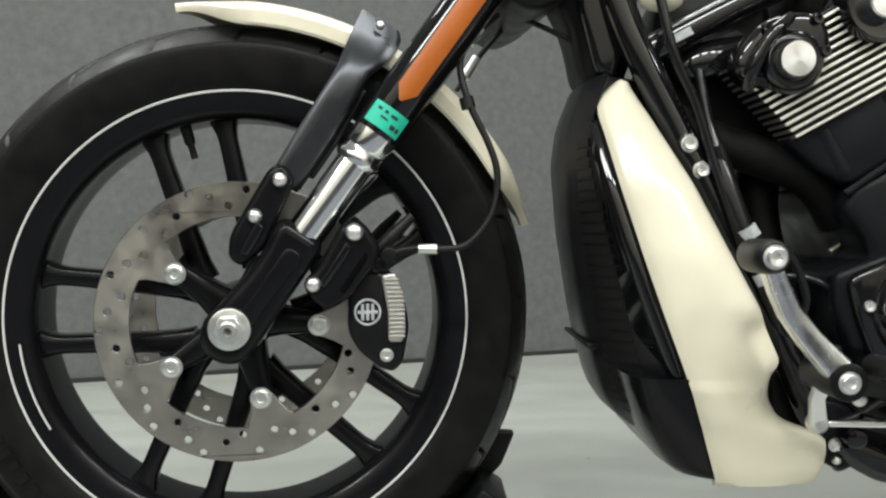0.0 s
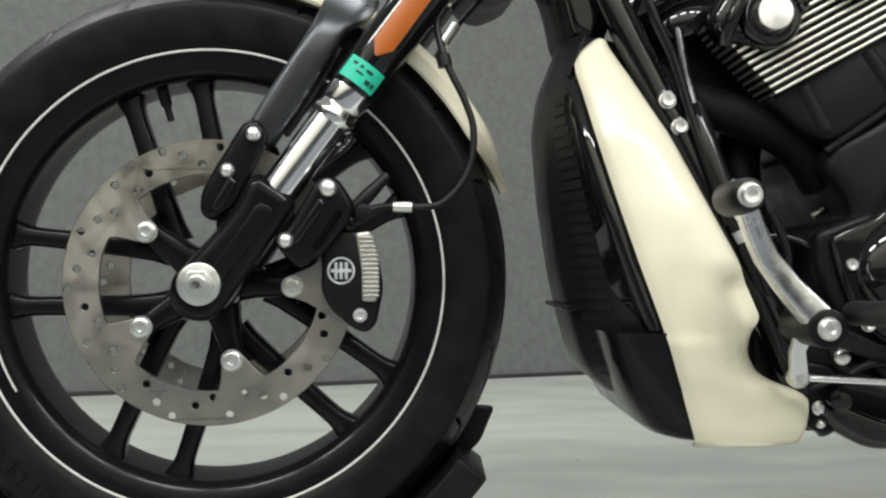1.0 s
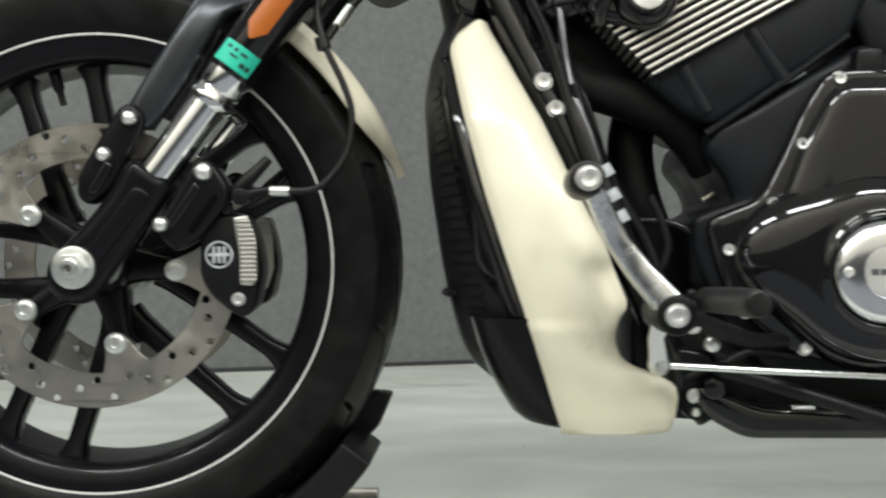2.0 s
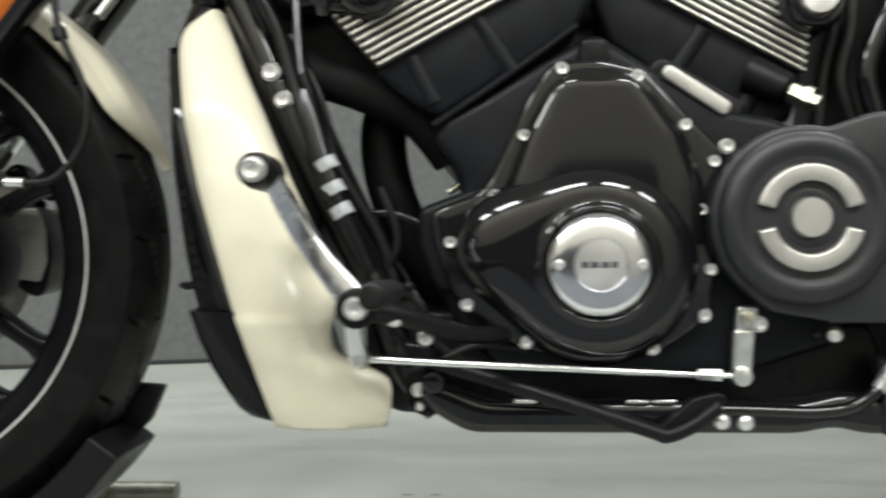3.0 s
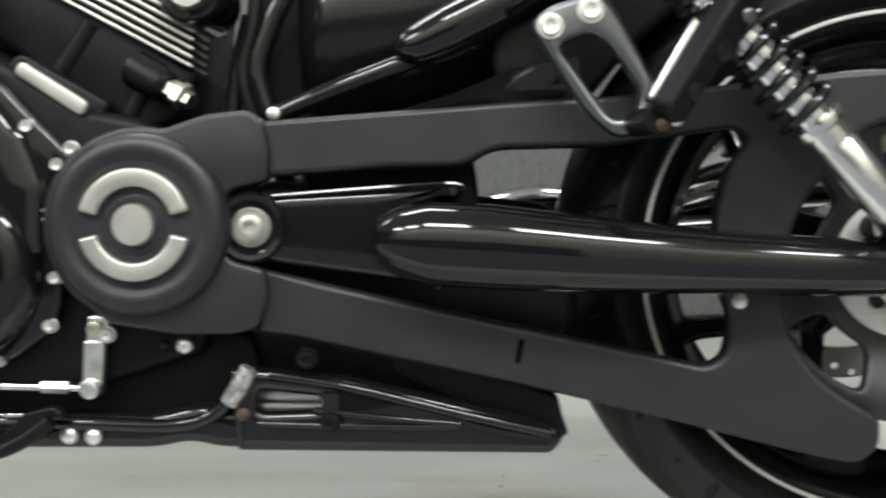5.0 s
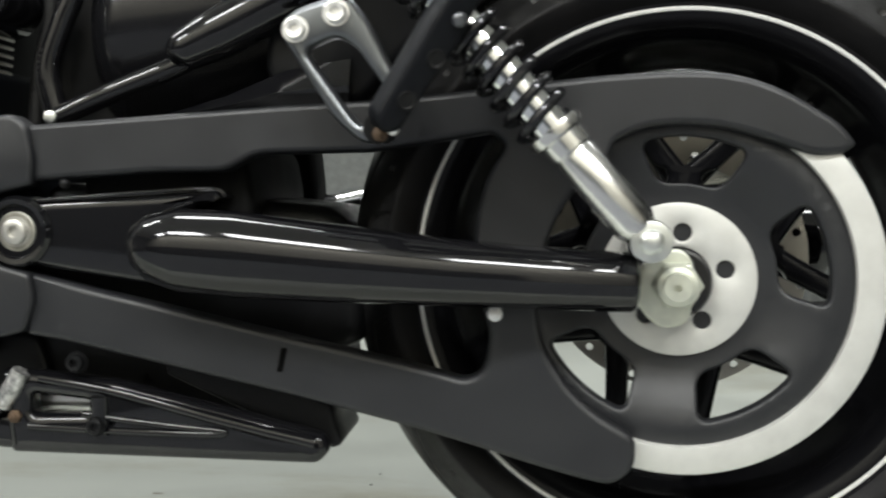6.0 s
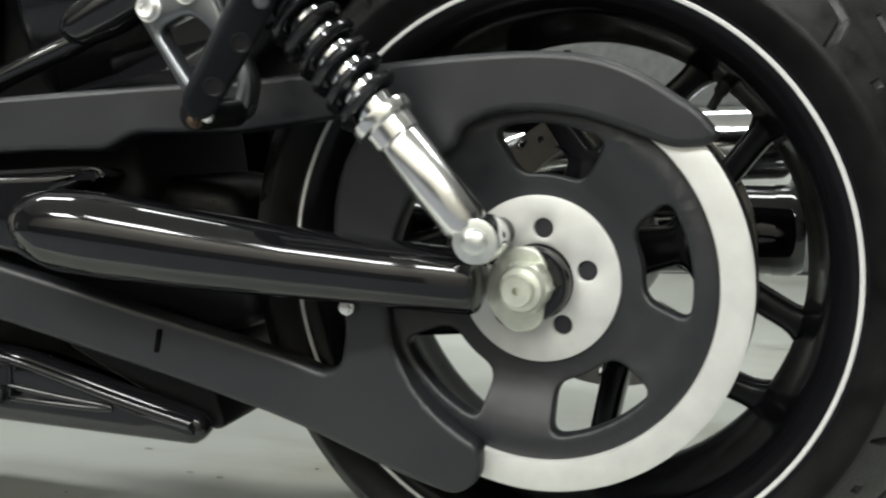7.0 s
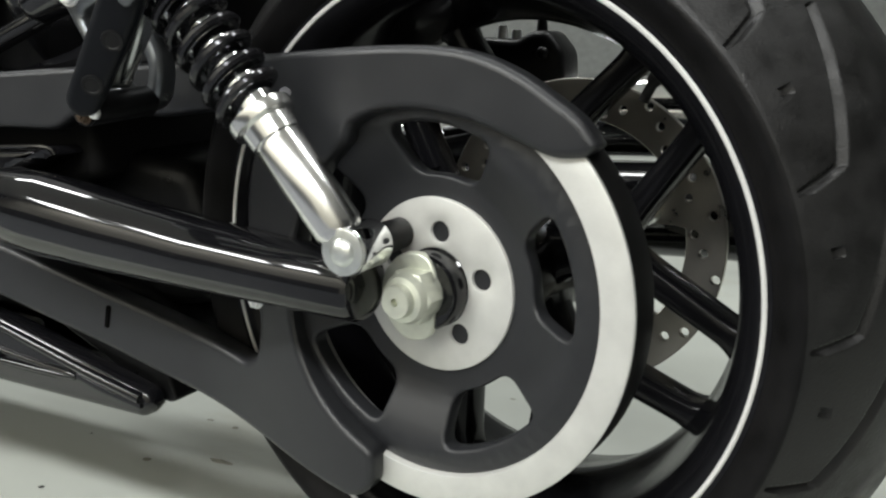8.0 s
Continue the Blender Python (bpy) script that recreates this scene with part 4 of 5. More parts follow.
part("stand_foot", plate(fillet([(0.868, 0.158), (0.890, 0.160), (0.940, 0.190), (0.932, 0.198), (0.905, 0.192)], 0.004), -0.158, -0.146, 0.002), SATIN, stand)

# ---- engine ----
eng = empty("engine", (0.85, 0, 0.38), bike)
tagged(eng, "black vee-twin engine with bright milled fin edges")
part("crankcase", plate(fillet([(0.640, 0.372), (0.652, 0.310), (0.680, 0.255), (0.72, 0.215), (0.95, 0.205), (1.06, 0.24), (1.09, 0.33), (1.08, 0.42), (1.00, 0.468), (0.945, 0.478), (0.818, 0.556), (0.770, 0.530), (0.700, 0.488), (0.660, 0.470), (0.654, 0.444), (0.676, 0.417), (0.684, 0.392)], 0.010), -0.118, 0.130, 0.012), CASE, eng, "blue-black cast crankcase")
prim = fillet([(0.818, 0.526), (0.772, 0.523), (0.748, 0.486), (0.732, 0.448), (0.706, 0.396), (0.650, 0.374), (0.660, 0.330), (0.676, 0.287), (0.735, 0.240), (0.808, 0.222), (0.878, 0.232), (0.924, 0.266), (0.936, 0.314), (0.926, 0.374), (0.946, 0.430), (0.930, 0.446), (0.905, 0.470), (0.864, 0.515)], 0.014)
pc = part("primary_cover", plate(prim, -0.138, -0.104, 0.007, steps=4), GLOSS, eng, "gloss black primary drive cover")
tower = []
for z in np.linspace(0.34, 0.517, 30):
    tower.append((z, float(np.interp(z, [0.34, 0.40, 0.45, 0.49, 0.51, 0.517], [0.716, 0.724, 0.742, 0.763, 0.780, 0.790])), float(np.interp(z, [0.34, 0.40, 0.45, 0.49, 0.51, 0.517], [0.924, 0.924, 0.906, 0.874, 0.857, 0.846])), 0.0045 * (z - 0.34) / 0.177 + 0.012 * smooth01((z - 0.495) / 0.022) ** 2))
part("cover_tower", pillow(tower, -0.1530, 0.016, edge=7, n=40), GLOSS, pc, smooth=60)
part("cover_foot", plate(fillet([(0.735, 0.262), (0.765, 0.250), (0.775, 0.236), (0.80, 0.250), (0.78, 0.29)], 0.006), -0.148, -0.134, 0.008), GLOSS, pc)
CL = (0.8155, 0, 0.3215)


def dome_mesh():
    """A round dome whose front side runs out into a drop-shaped bulge."""
    lip = ((0.0515, -0.162), (0.0522, -0.1680), (0.0538, -0.1700), (0.0555, -0.1698), (0.0572, -0.1688), (0.059, -0.1672))
    loops = []
    for a in range(0, 360, 3):
        d = (a + 180) % 360 - 180 if a > 330 else a
        reach = float(np.mean([np.interp(d + e, [-40, 100, 122, 138, 150, 165, 180, 190, 205, 222, 330], [0.101, 0.101, 0.104, 0.117, 0.132, 0.142, 0.143, 0.128, 0.106, 0.101, 0.101]) for e in (-9, -6, -3, 0, 3, 6, 9)]))
        c, sn = math.cos(radians(a)), math.sin(radians(a))
        row = [(r, y) for r, y in lip]
        for q in np.linspace(0, 1, 18):
            q = 1 - (1 - q) ** 1.6
            row.append((0.0615 + (reach - 0.0615) * q, -0.134 - 0.032 * max(0.0, 1 - q ** 2.1) ** 0.60))
        loops.append([Vector((CL[0] + r * c, y, CL[2] + r * sn)) for r, y in row])
    return loft(loops + [loops[0]], caps=False, closed=False)


dome = part("clutch_dome", dome_mesh(), GLOSS, pc, "gloss black domed clutch cover", smooth=60)
cap = part("clutch_cap", lathe([(0.0515, -0.160), (0.0513, -0.1665), (0.0500, -0.1700), (0.0470, -0.1732), (0.0420, -0.1757), (0.036, -0.1774), (0.0258, -0.1785), (0.0246, -0.1770), (0.0246, -0.172)], CL, 72), POLISHED, dome, "polished aluminium clutch cap")
part("cap_centre", lathe([(0.0245, -0.172), (0.0245, -0.1764), (0.0240, -0.1770), (0.018, -0.1774), (0.0, -0.1776)], CL, 64), SILVER, dome, "satin aluminium disc in the clutch cap")
for dx in (-0.039, 0.039):
    bolt((CL[0] + dx, -0.1764, CL[2]), 0.0045, cap, 0.002, "socket", SILVER)
for dx, w in ((-0.015, 0.007), (-0.006, 0.008), (0.004, 0.008), (0.013, 0.006)):
    part("engraved_bar", plate([(CL[0] + dx - w / 2, CL[2] - 0.003), (CL[0] + dx + w / 2, CL[2] - 0.003), (CL[0] + dx + w / 2, CL[2] + 0.003), (CL[0] + dx - w / 2, CL[2] + 0.003)], -0.1781, -0.176, 0.0002), GREYMETAL, cap)
for bx, bz in ((0.783, 0.514), (0.8565, 0.506), (0.745, 0.449), (0.716, 0.390), (0.672, 0.3435), (0.689, 0.282), (0.747, 0.245), (0.811, 0.230), (0.871, 0.239), (0.921, 0.271), (0.927, 0.316), (0.918, 0.375), (0.931, 0.422), (0.903, 0.458), (0.944, 0.437)):
    bolt((bx, -0.136, bz), 0.0061, pc, 0.006, "socket", SILVER)
part("cover_top_boss", plate(fillet([(0.800, 0.518), (0.802, 0.545), (0.828, 0.545), (0.832, 0.518)], 0.006), -0.135, -0.105, 0.004), SATIN, pc)
part("front_engine_case", plate(fillet([(0.640, 0.378), (0.700, 0.400), (0.715, 0.385), (0.70, 0.30), (0.66, 0.292), (0.640, 0.34)], 0.01), -0.128, -0.10, 0.008), CASE, eng)


def cylinder(name, B0, sgn, y, blk, fins, length, shift, label):
    a = Vector((-0.47 * sgn, 0, 0.883))
    d = Vector((0.883 * sgn, 0, 0.47))
    cyl = part(name, plate(fillet(blk, 0.012), y + 0.006, 0.11, 0.010), CASE, eng, label)
    for i in range(fins):
        p = B0 + a * (0.0080 * i) + d * (shift * i)
        q = p + d * length
        w = a * 0.0029
        o = [(p.x, p.z), (q.x, q.z), (q.x + w.x, q.z + w.z), (p.x + w.x, p.z + w.z)]
        part("cooling_fin", plate(o, y - 0.004, y + 0.05, 0.0009), FINEDGE, cyl)
    t = B0 + d * 0.004
    e = B0 + a * (0.008 * fins) + d * (shift * fins + 0.004)
    part("head_body", plate([(t.x, t.z), ((t + d * (length - 0.006)).x, (t + d * (length - 0.006)).z), ((e + d * (length - 0.006)).x, (e + d * (length - 0.006)).z), (e.x, e.z)], y + 0.006, 0.10, 0.004), SATIN, cyl)
    return cyl


cf = cylinder("front_cylinder", Vector((0.600, 0, 0.5205)), 1, -0.126, [(0.592, 0.518), (0.626, 0.488), (0.662, 0.468), (0.800, 0.556), (0.830, 0.62), (0.80, 0.64), (0.70, 0.585)], 13, 0.213, -0.0020, "satin black front cylinder with milled fins")
cr = cylinder("rear_cylinder", Vector((1.041, 0, 0.5205)), -1, -0.074, [(1.046, 0.520), (1.030, 0.470), (0.985, 0.455), (0.838, 0.552), (0.81, 0.62), (0.84, 0.64), (0.93, 0.59)], 13, 0.215, 0.0033, "satin black rear cylinder with milled fins")
for p, q in (((0.632, 0.530), (0.656, 0.484)), ((0.700, 0.568), (0.734, 0.517))):
    part("cylinder_rib", tube([(p[0], -0.1105, p[1]), (q[0], -0.1105, q[1])], 0.0125, 16), CASE, cf)
part("joint_seam", tube([(0.655, -0.119, 0.462), (0.73, -0.119, 0.512), (0.80, -0.117, 0.562)], 0.004, 10), CASE, cf)
for p, q in (((1.006, 0.530), (0.970, 0.466)), ((0.938, 0.568), (0.898, 0.508))):
    part("cylinder_rib", tube([(p[0], -0.060, p[1]), (q[0], -0.060, q[1])], 0.0125, 16), CASE, cr)
casting = fillet([(-0.062, -0.004), (-0.050, 0.022), (-0.027, 0.045), (0.010, 0.055), (0.036, 0.049), (0.046, 0.022), (0.031, -0.011), (0.013, -0.031), (-0.018, -0.029), (-0.046, -0.025)], 0.014)
cam_cover = part("cam_cover", plate([(0.591 + x, 0.599 + z) for x, z in casting], -0.140, -0.10, 0.012, steps=5), GLOSS, cf, "gloss black lobed camshaft cover")
for x, z in ((-0.050, -0.012), (-0.026, 0.034), (0.026, 0.043), (0.034, 0.010)):
    bolt((0.591 + x, -0.140, 0.599 + z), 0.0055, cam_cover, 0.006, "socket", GLOSS)
for owner, cx, cz, y in ((cf, 0.591, 0.599, -0.128), (cr, 1.046, 0.592, -0.078)):
    part("cam_end", lathe([(0.034, y + 0.05), (0.033, y - 0.012), (0.031, y - 0.018), (0.027, y - 0.021), (0.0235, y - 0.019), (0.021, y - 0.016), (0.0, y - 0.016)], (cx, 0, cz), 48), GLOSS, owner, "gloss black round camshaft cover")
    part("cam_cap", lathe([(0.0185, y - 0.010), (0.0185, y - 0.0295), (0.0176, y - 0.0308), (0.010, y - 0.0312), (0.0, y - 0.0313)], (cx, 0, cz), 48), TURNED, owner, "machined aluminium camshaft cap")
part("sensor_bracket", tube([(0.545, -0.135, 0.572), (0.548, -0.146, 0.590), (0.557, -0.150, 0.610), (0.572, -0.150, 0.630), (0.590, -0.140, 0.645)], [0.006, 0.008, 0.007, 0.008, 0.006], 12), GLOSS, cf, "gloss black curved bracket")
# added black backing so that no bright wall shows between the front tubes
part("front_backing", plate(fillet([(0.455, 0.56), (0.50, 0.52), (0.60, 0.515), (0.62, 0.60), (0.60, 0.70), (0.48, 0.70)], 0.02), -0.045, 0.06, 0.015), SATIN, eng, "added black backing plate in front of the engine")
part("cam_end", lathe([(0.040, -0.09), (0.038, -0.140), (0.035, -0.146), (0.022, -0.144), (0.0, -0.144)], (0.683, 0, 0.657), 48), GLOSS, cf)
part("cam_cap", lathe([(0.0185, -0.140), (0.0185, -0.158), (0.017, -0.160), (0.0, -0.1605)], (0.683, 0, 0.657), 48), TURNED, cf, "machined aluminium camshaft cap")
part("badge_plate", plate(fillet([(0.882, 0.510), (0.890, 0.523), (0.956, 0.481), (0.948, 0.467)], 0.008), -0.122, -0.108, 0.003), BRUSHED, eng, "pale pill-shaped cylinder plate")
part("badge_base", plate(fillet([(0.868, 0.515), (0.885, 0.532), (0.972, 0.482), (0.96, 0.455), (0.94, 0.455)], 0.008), -0.113, -0.08, 0.004), SATIN, eng)
part("temperature_sensor", joined(along((1.020, -0.085, 0.500), (1.047, -0.098, 0.484), [(0, 0), (0, 0.011), (0.5, 0.011), (0.5, 0.014), (0.75, 0.014), (0.75, 0.009), (1, 0.009), (1, 0)], 6)), BRASS, eng, "brass-coloured hex sensor")
part("sensor_boss", along((0.985, -0.07, 0.520), (1.022, -0.088, 0.499), [(0, 0), (0, 0.020), (0.9, 0.016), (1, 0.012), (1, 0)], 20), SATIN, eng)
part("coolant_hose", tube([(0.488, -0.065, 0.545), (0.53, -0.075, 0.522), (0.585, -0.08, 0.502), (0.635, -0.075, 0.478), (0.672, -0.06, 0.435)], 0.0225, 18), MATT, eng, "thick black coolant hose")
part("exhaust_header", tube([(0.612, -0.01, 0.53), (0.596, -0.015, 0.475), (0.597, -0.015, 0.43), (0.611, -0.01, 0.38), (0.645, 0.01, 0.31), (0.72, 0.05, 0.22)], 0.026, 18), SATIN, eng, "matt black exhaust header pipe")
part("header_shield", tube([(0.672, 0.0, 0.490), (0.702, -0.03, 0.425), (0.695, -0.03, 0.35)], 0.018, 14), SATIN, eng)
part("pipe_clamp", tube([(0.668, -0.05, 0.398), (0.682, -0.05, 0.408), (0.690, -0.05, 0.420)], 0.004), BRASS, eng, "yellowish pipe clamp")
part("intake_tube", tube([(0.49, -0.06, 0.60), (0.52, -0.07, 0.61), (0.56, -0.05, 0.63)], [0.018, 0.024, 0.022], 16), GLOSS, eng)
hoses = (([(0.452, -0.115, 0.72), (0.470, -0.125, 0.62), (0.496, -0.12, 0.56), (0.514, -0.12, 0.50), (0.532, -0.125, 0.44), (0.548, -0.13, 0.385)], 0.0055), ([(0.508, -0.08, 0.62), (0.516, -0.10, 0.54), (0.530, -0.118, 0.47), (0.556, -0.128, 0.39), (0.580, -0.12, 0.335), (0.60, -0.11, 0.29)], [0.0055, 0.0065, 0.012, 0.0120, 0.0105, 0.009]), ([(0.58, -0.10, 0.375), (0.62, -0.11, 0.372), (0.66, -0.11, 0.352)], 0.0035), ([(0.605, -0.10, 0.31), (0.618, -0.11, 0.35), (0.600, -0.11, 0.40)], 0.0045), ([(0.52, -0.115, 0.515), (0.540, -0.112, 0.46), (0.562, -0.11, 0.41), (0.60, -0.10, 0.345), (0.615, -0.10, 0.29)], 0.0075), ([(0.505, -0.095, 0.56), (0.535, -0.10, 0.50), (0.556, -0.10, 0.43)], 0.004))
for pts, r in hoses:
    part("hose", tube(pts, r, 14), SEMI, eng)
for (x, z), c in (((0.549, 0.4205), PALE), ((0.556, 0.396), PALE), ((0.564, 0.374), PALE)):
    part("hose_clip", tube([(x - 0.004, -0.129, z + 0.007), (x + 0.002, -0.129, z - 0.004)], 0.0118, 14), c, eng, "bright hose band")

# ---- shift linkage ----
shift = empty("shift_linkage", (0.6, -0.2, 0.3), bike)
tagged(shift, "aluminium gear lever with a thin bright linkage rod")
lever = [((0.522, -0.262, 0.398), 0.0085, 0.012), ((0.534, -0.253, 0.373), 0.0098, 0.011), ((0.546, -0.247, 0.350), 0.0102, 0.011), ((0.564, -0.248, 0.325), 0.0110, 0.012), ((0.588, -0.252, 0.297), 0.0135, 0.014)]


def forged(points):
    loops = []
    for i, (p, w, h) in enumerate(points):
        p = Vector(p)
        a, b = Vector(points[max(0, i - 1)][0]), Vector(points[min(len(points) - 1, i + 1)][0])
        d = (b - a).normalized()
        s = Vector((0, 1, 0)).cross(d).normalized()
        loops.append([p + s * w * math.copysign(abs(math.cos(t)) ** 0.4, math.cos(t)) + Vector((0, 1, 0)) * h * math.copysign(abs(math.sin(t)) ** 0.4, math.sin(t)) for t in np.linspace(0, 2 * math.pi, 24, endpoint=False)])
    return loft(loops)


arm = part("shift_lever", forged(lever), ALLOY, shift, "polished forged shift lever")
part("toe_rubber", lathe([(0, -0.302), (0.0125, -0.302), (0.0148, -0.298), (0.0158, -0.285), (0.0158, -0.245), (0.014, -0.240), (0, -0.240)], (0.514, 0, 0.403), 32), SOFT, arm, "black rubber toe peg")
bolt((0.514, -0.302, 0.403), 0.0088, arm, 0.008, "socket", SILVER)
pivot = part("lever_pivot", drum(0.594, -0.268, -0.19, 0.286, 0.0180, 0.003), SATIN, shift)
bolt((0.594, -0.268, 0.286), 0.0085, pivot, 0.006, "socket", SILVER)
part("rod_arm", forged([((0.590, -0.225, 0.285), 0.008, 0.006), ((0.585, -0.215, 0.262), 0.007, 0.006), ((0.589, -0.208, 0.236), 0.0085, 0.006)]), SILVER, shift)
part("ball_joint", joined(lathe([(0, -0.216), (0.006, -0.215), (0.0095, -0.209), (0.0105, -0.203), (0.0095, -0.197), (0, -0.195)], (0.590, 0, 0.236), 28)), ZINC, shift)
part("linkage_rod", tube([(0.596, -0.203, 0.2358), (0.70, -0.183, 0.2278), (0.90, -0.143, 0.2140), (0.957, -0.1335, 0.2110)], 0.0036, 12), CHROME, shift, "long thin bright linkage rod")
part("rod_locknut", along((0.914, -0.141, 0.2135), (0.937, -0.137, 0.2122), [(0, 0), (0, 0.006), (1, 0.0065), (1, 0)], 6), ZINC, shift)
part("ball_joint", drum(0.958, -0.142, -0.122, 0.211, 0.0100, 0.003), ZINC, shift)
part("clevis_arm", joined(plate(fillet([(0.949, 0.208), (0.968, 0.208), (0.972, 0.257), (0.951, 0.257)], 0.005), -0.136, -0.124, 0.003), plate(fillet([(0.953, 0.255), (0.974, 0.255), (0.976, 0.280), (0.955, 0.280)], 0.004), -0.134, -0.122, 0.003)), ZINC, shift, "zinc-plated clevis arm")
part("splined_shaft", drum(0.964, -0.142, -0.11, 0.268, 0.0075, 0.001, 12), BRASS, shift)
part("control_mount", tube([(0.592, -0.21, 0.284), (0.625, -0.20, 0.276), (0.66, -0.18, 0.264), (0.69, -0.16, 0.254), (0.73, -0.13, 0.252)], [0.014, 0.010, 0.009, 0.009, 0.008], 14), SATIN, shift, "black cast control mount")
peg = part("foot_peg", tube([(0.6225, -0.410, 0.303), (0.6225, -0.404, 0.303), (0.6235, -0.35, 0.302), (0.624, -0.25, 0.299)], [0.006, 0.0105, 0.0112, 0.0112], 18), SOFT, shift, "black rubber rider foot peg")
bolt((0.622, -0.20, 0.274), 0.0095, shift, 0.010, "button", SILVER)
bolt((0.649, -0.165, 0.252), 0.0085, shift, 0.006, "button", SILVER)
bolt((0.632, -0.15, 0.300), 0.006, shift, 0.006, "button", SATIN)
for pts, r in (([(0.61, -0.13, 0.30), (0.64, -0.14, 0.285), (0.66, -0.13, 0.24), (0.70, -0.12, 0.22)], 0.005), ([(0.62, -0.12, 0.21), (0.66, -0.13, 0.225), (0.70, -0.12, 0.24), (0.75, -0.115, 0.235)], 0.0045)):
    part("lower_hose", tube(pts, r), SOFT, shift)

# ---- belt drive ----
SPX, SPZ = 1.0135, 0.3655
drive = empty("belt_drive", (1.3, -0.15, 0.36), bike)
tagged(drive, "charcoal belt guard and pulley cover")
sc = part("pulley_cover", lathe([(0.0845, -0.135), (0.0845, -0.158), (0.0830, -0.164), (0.078, -0.1695), (0.071, -0.172), (0.064, -0.171), (0.060, -0.1685), (0.058, -0.1685), (0.0, -0.1685)], (SPX, 0, SPZ), 96), GUARD, drive, "charcoal satin round pulley cover")
for a0, a1 in ((14, 166), (194, 346)):
    rim_o = fillet(arc(SPX, SPZ, 0.0345, 0.0515, a0, a1, 24), 0.006, 3)
    part("cover_arc", plate(rim_o, -0.1755, -0.166, 0.003), BRUSHED, sc, "pale curved metal inlay")
part("cover_button", lathe([(0.0195, -0.165), (0.0195, -0.174), (0.018, -0.1765), (0.0, -0.1775)], (SPX, 0, SPZ), 48), BRUSHED, sc, "pale round centre button")
part("button_ring", lathe([(0.0195, -0.1688), (0.024, -0.1700), (0.0275, -0.1692), (0.0285, -0.168)], (SPX, 0, SPZ), 48), GUARD, sc)
circ = [(SPX + 0.090 * math.cos(radians(a)), SPZ + 0.090 * math.sin(radians(a))) for a in range(76, 240, 8)]
front_guard = [(1.128, 0.460), (1.114, 0.470), (1.075, 0.466)] + circ + [(0.985, 0.274), (1.045, 0.264), (1.098, 0.264), (1.122, 0.270), (1.132, 0.300), (1.128, 0.3245), (1.098, 0.332), (1.084, 0.348), (1.082, 0.362), (1.084, 0.378), (1.099, 0.398), (1.132, 0.405), (1.134, 0.43)]
part("front_guard", plate(fillet(front_guard, 0.006, 3), -0.158, -0.132, 0.005), GUARD, drive, "charcoal front belt guard")
rear_guard = [(1.120, 0.460), (1.354, 0.4765), (1.442, 0.481), (1.585, 0.4915), (1.660, 0.4970, 0.03), (1.708, 0.4990, 0.03), (1.750, 0.4962, 0.03), (1.787, 0.4835, 0.03), (1.832, 0.455, 0.02), (1.845, 0.438), (1.835, 0.4305), (1.813, 0.4285, 0.01), (1.790, 0.437, 0.02), (1.749, 0.4515, 0.02), (1.708, 0.4555, 0.02), (1.676, 0.452, 0.012), (1.654, 0.441, 0.012), (1.652, 0.430, 0.01), (1.628, 0.408, 0.02), (1.607, 0.376, 0.02), (1.595, 0.340, 0.02), (1.591, 0.302, 0.02), (1.597, 0.266, 0.02), (1.617, 0.233, 0.02), (1.643, 0.211, 0.02), (1.675, 0.193, 0.008), (1.675, 0.167, 0.01), (1.657, 0.151, 0.014), (1.612, 0.159, 0.02), (1.485, 0.186), (1.359, 0.216), (1.155, 0.261), (1.120, 0.266), (1.120, 0.325), (1.181, 0.310), (1.360, 0.270), (1.530, 0.2335, 0.010), (1.546, 0.243, 0.014), (1.551, 0.275, 0.01), (1.540, 0.32, 0.02), (1.537, 0.37, 0.02), (1.546, 0.41, 0.02), (1.566, 0.440, 0.01), (1.552, 0.4505), (1.441, 0.435), (1.338, 0.4330, 0.012), (1.311, 0.417, 0.012), (1.241, 0.4165), (1.120, 0.408)]
guard_me = plate(fillet(rear_guard, 0.004, 4), -0.150, -0.124, 0.006)
bm = bmesh.new()
bm.from_mesh(guard_me)
for i in range(170):
    bmesh.ops.bisect_plane(bm, geom=bm.verts[:] + bm.edges[:] + bm.faces[:], plane_co=(1.465 + 0.0022 * i, 0, 0), plane_no=(1, 0, 0))
bm.to_mesh(guard_me)
bm.free()


def guard_bow(x):
    """How far the guard swings outwards along its length."""
    return 0.003 * smooth01((x - 1.12) / 0.24) - 0.040 * smooth01((x - 1.46) / 0.20) - 0.016 * smooth01((x - 1.60) / 0.32)


face_normals = []
for p in guard_me.polygons:
    for vi in p.vertices:
        x = guard_me.vertices[vi].co.x
        bow = Vector(((guard_bow(x + 0.001) - guard_bow(x - 0.001)) / 0.002, -1, 0)).normalized()
        face_normals.append(bow if p.normal.y < -0.9995 else Vector((0, 0, 0)))
for v in guard_me.vertices:
    v.co.y += guard_bow(v.co.x)
rg = part("rear_guard", guard_me, GUARD, drive, "long charcoal rear belt guard", flat=[True] * len(guard_me.polygons))
rg.data.normals_split_custom_set(face_normals)
# black patch on the surface in place of a shaded slot
part("guard_slot_shade", plate(fillet([(1.357, 0.236), (1.362, 0.236), (1.3665, 0.258), (1.361, 0.258)], 0.002), -0.1482, -0.144, 0.0003), SLOT_SHADE, rg)
bolt((1.556, -0.172, 0.2945), 0.0052, rg, 0.006, "hex", SILVER)
bolt((0.975, -0.136, 0.262), 0.0065, drive, 0.006, "socket", SILVER)
bolt((1.048, -0.136, 0.252), 0.0085, drive, 0.006, "button", SILVER)
bolt((1.03, -0.136, 0.252), 0.005, drive, 0.006, "button", SATIN)
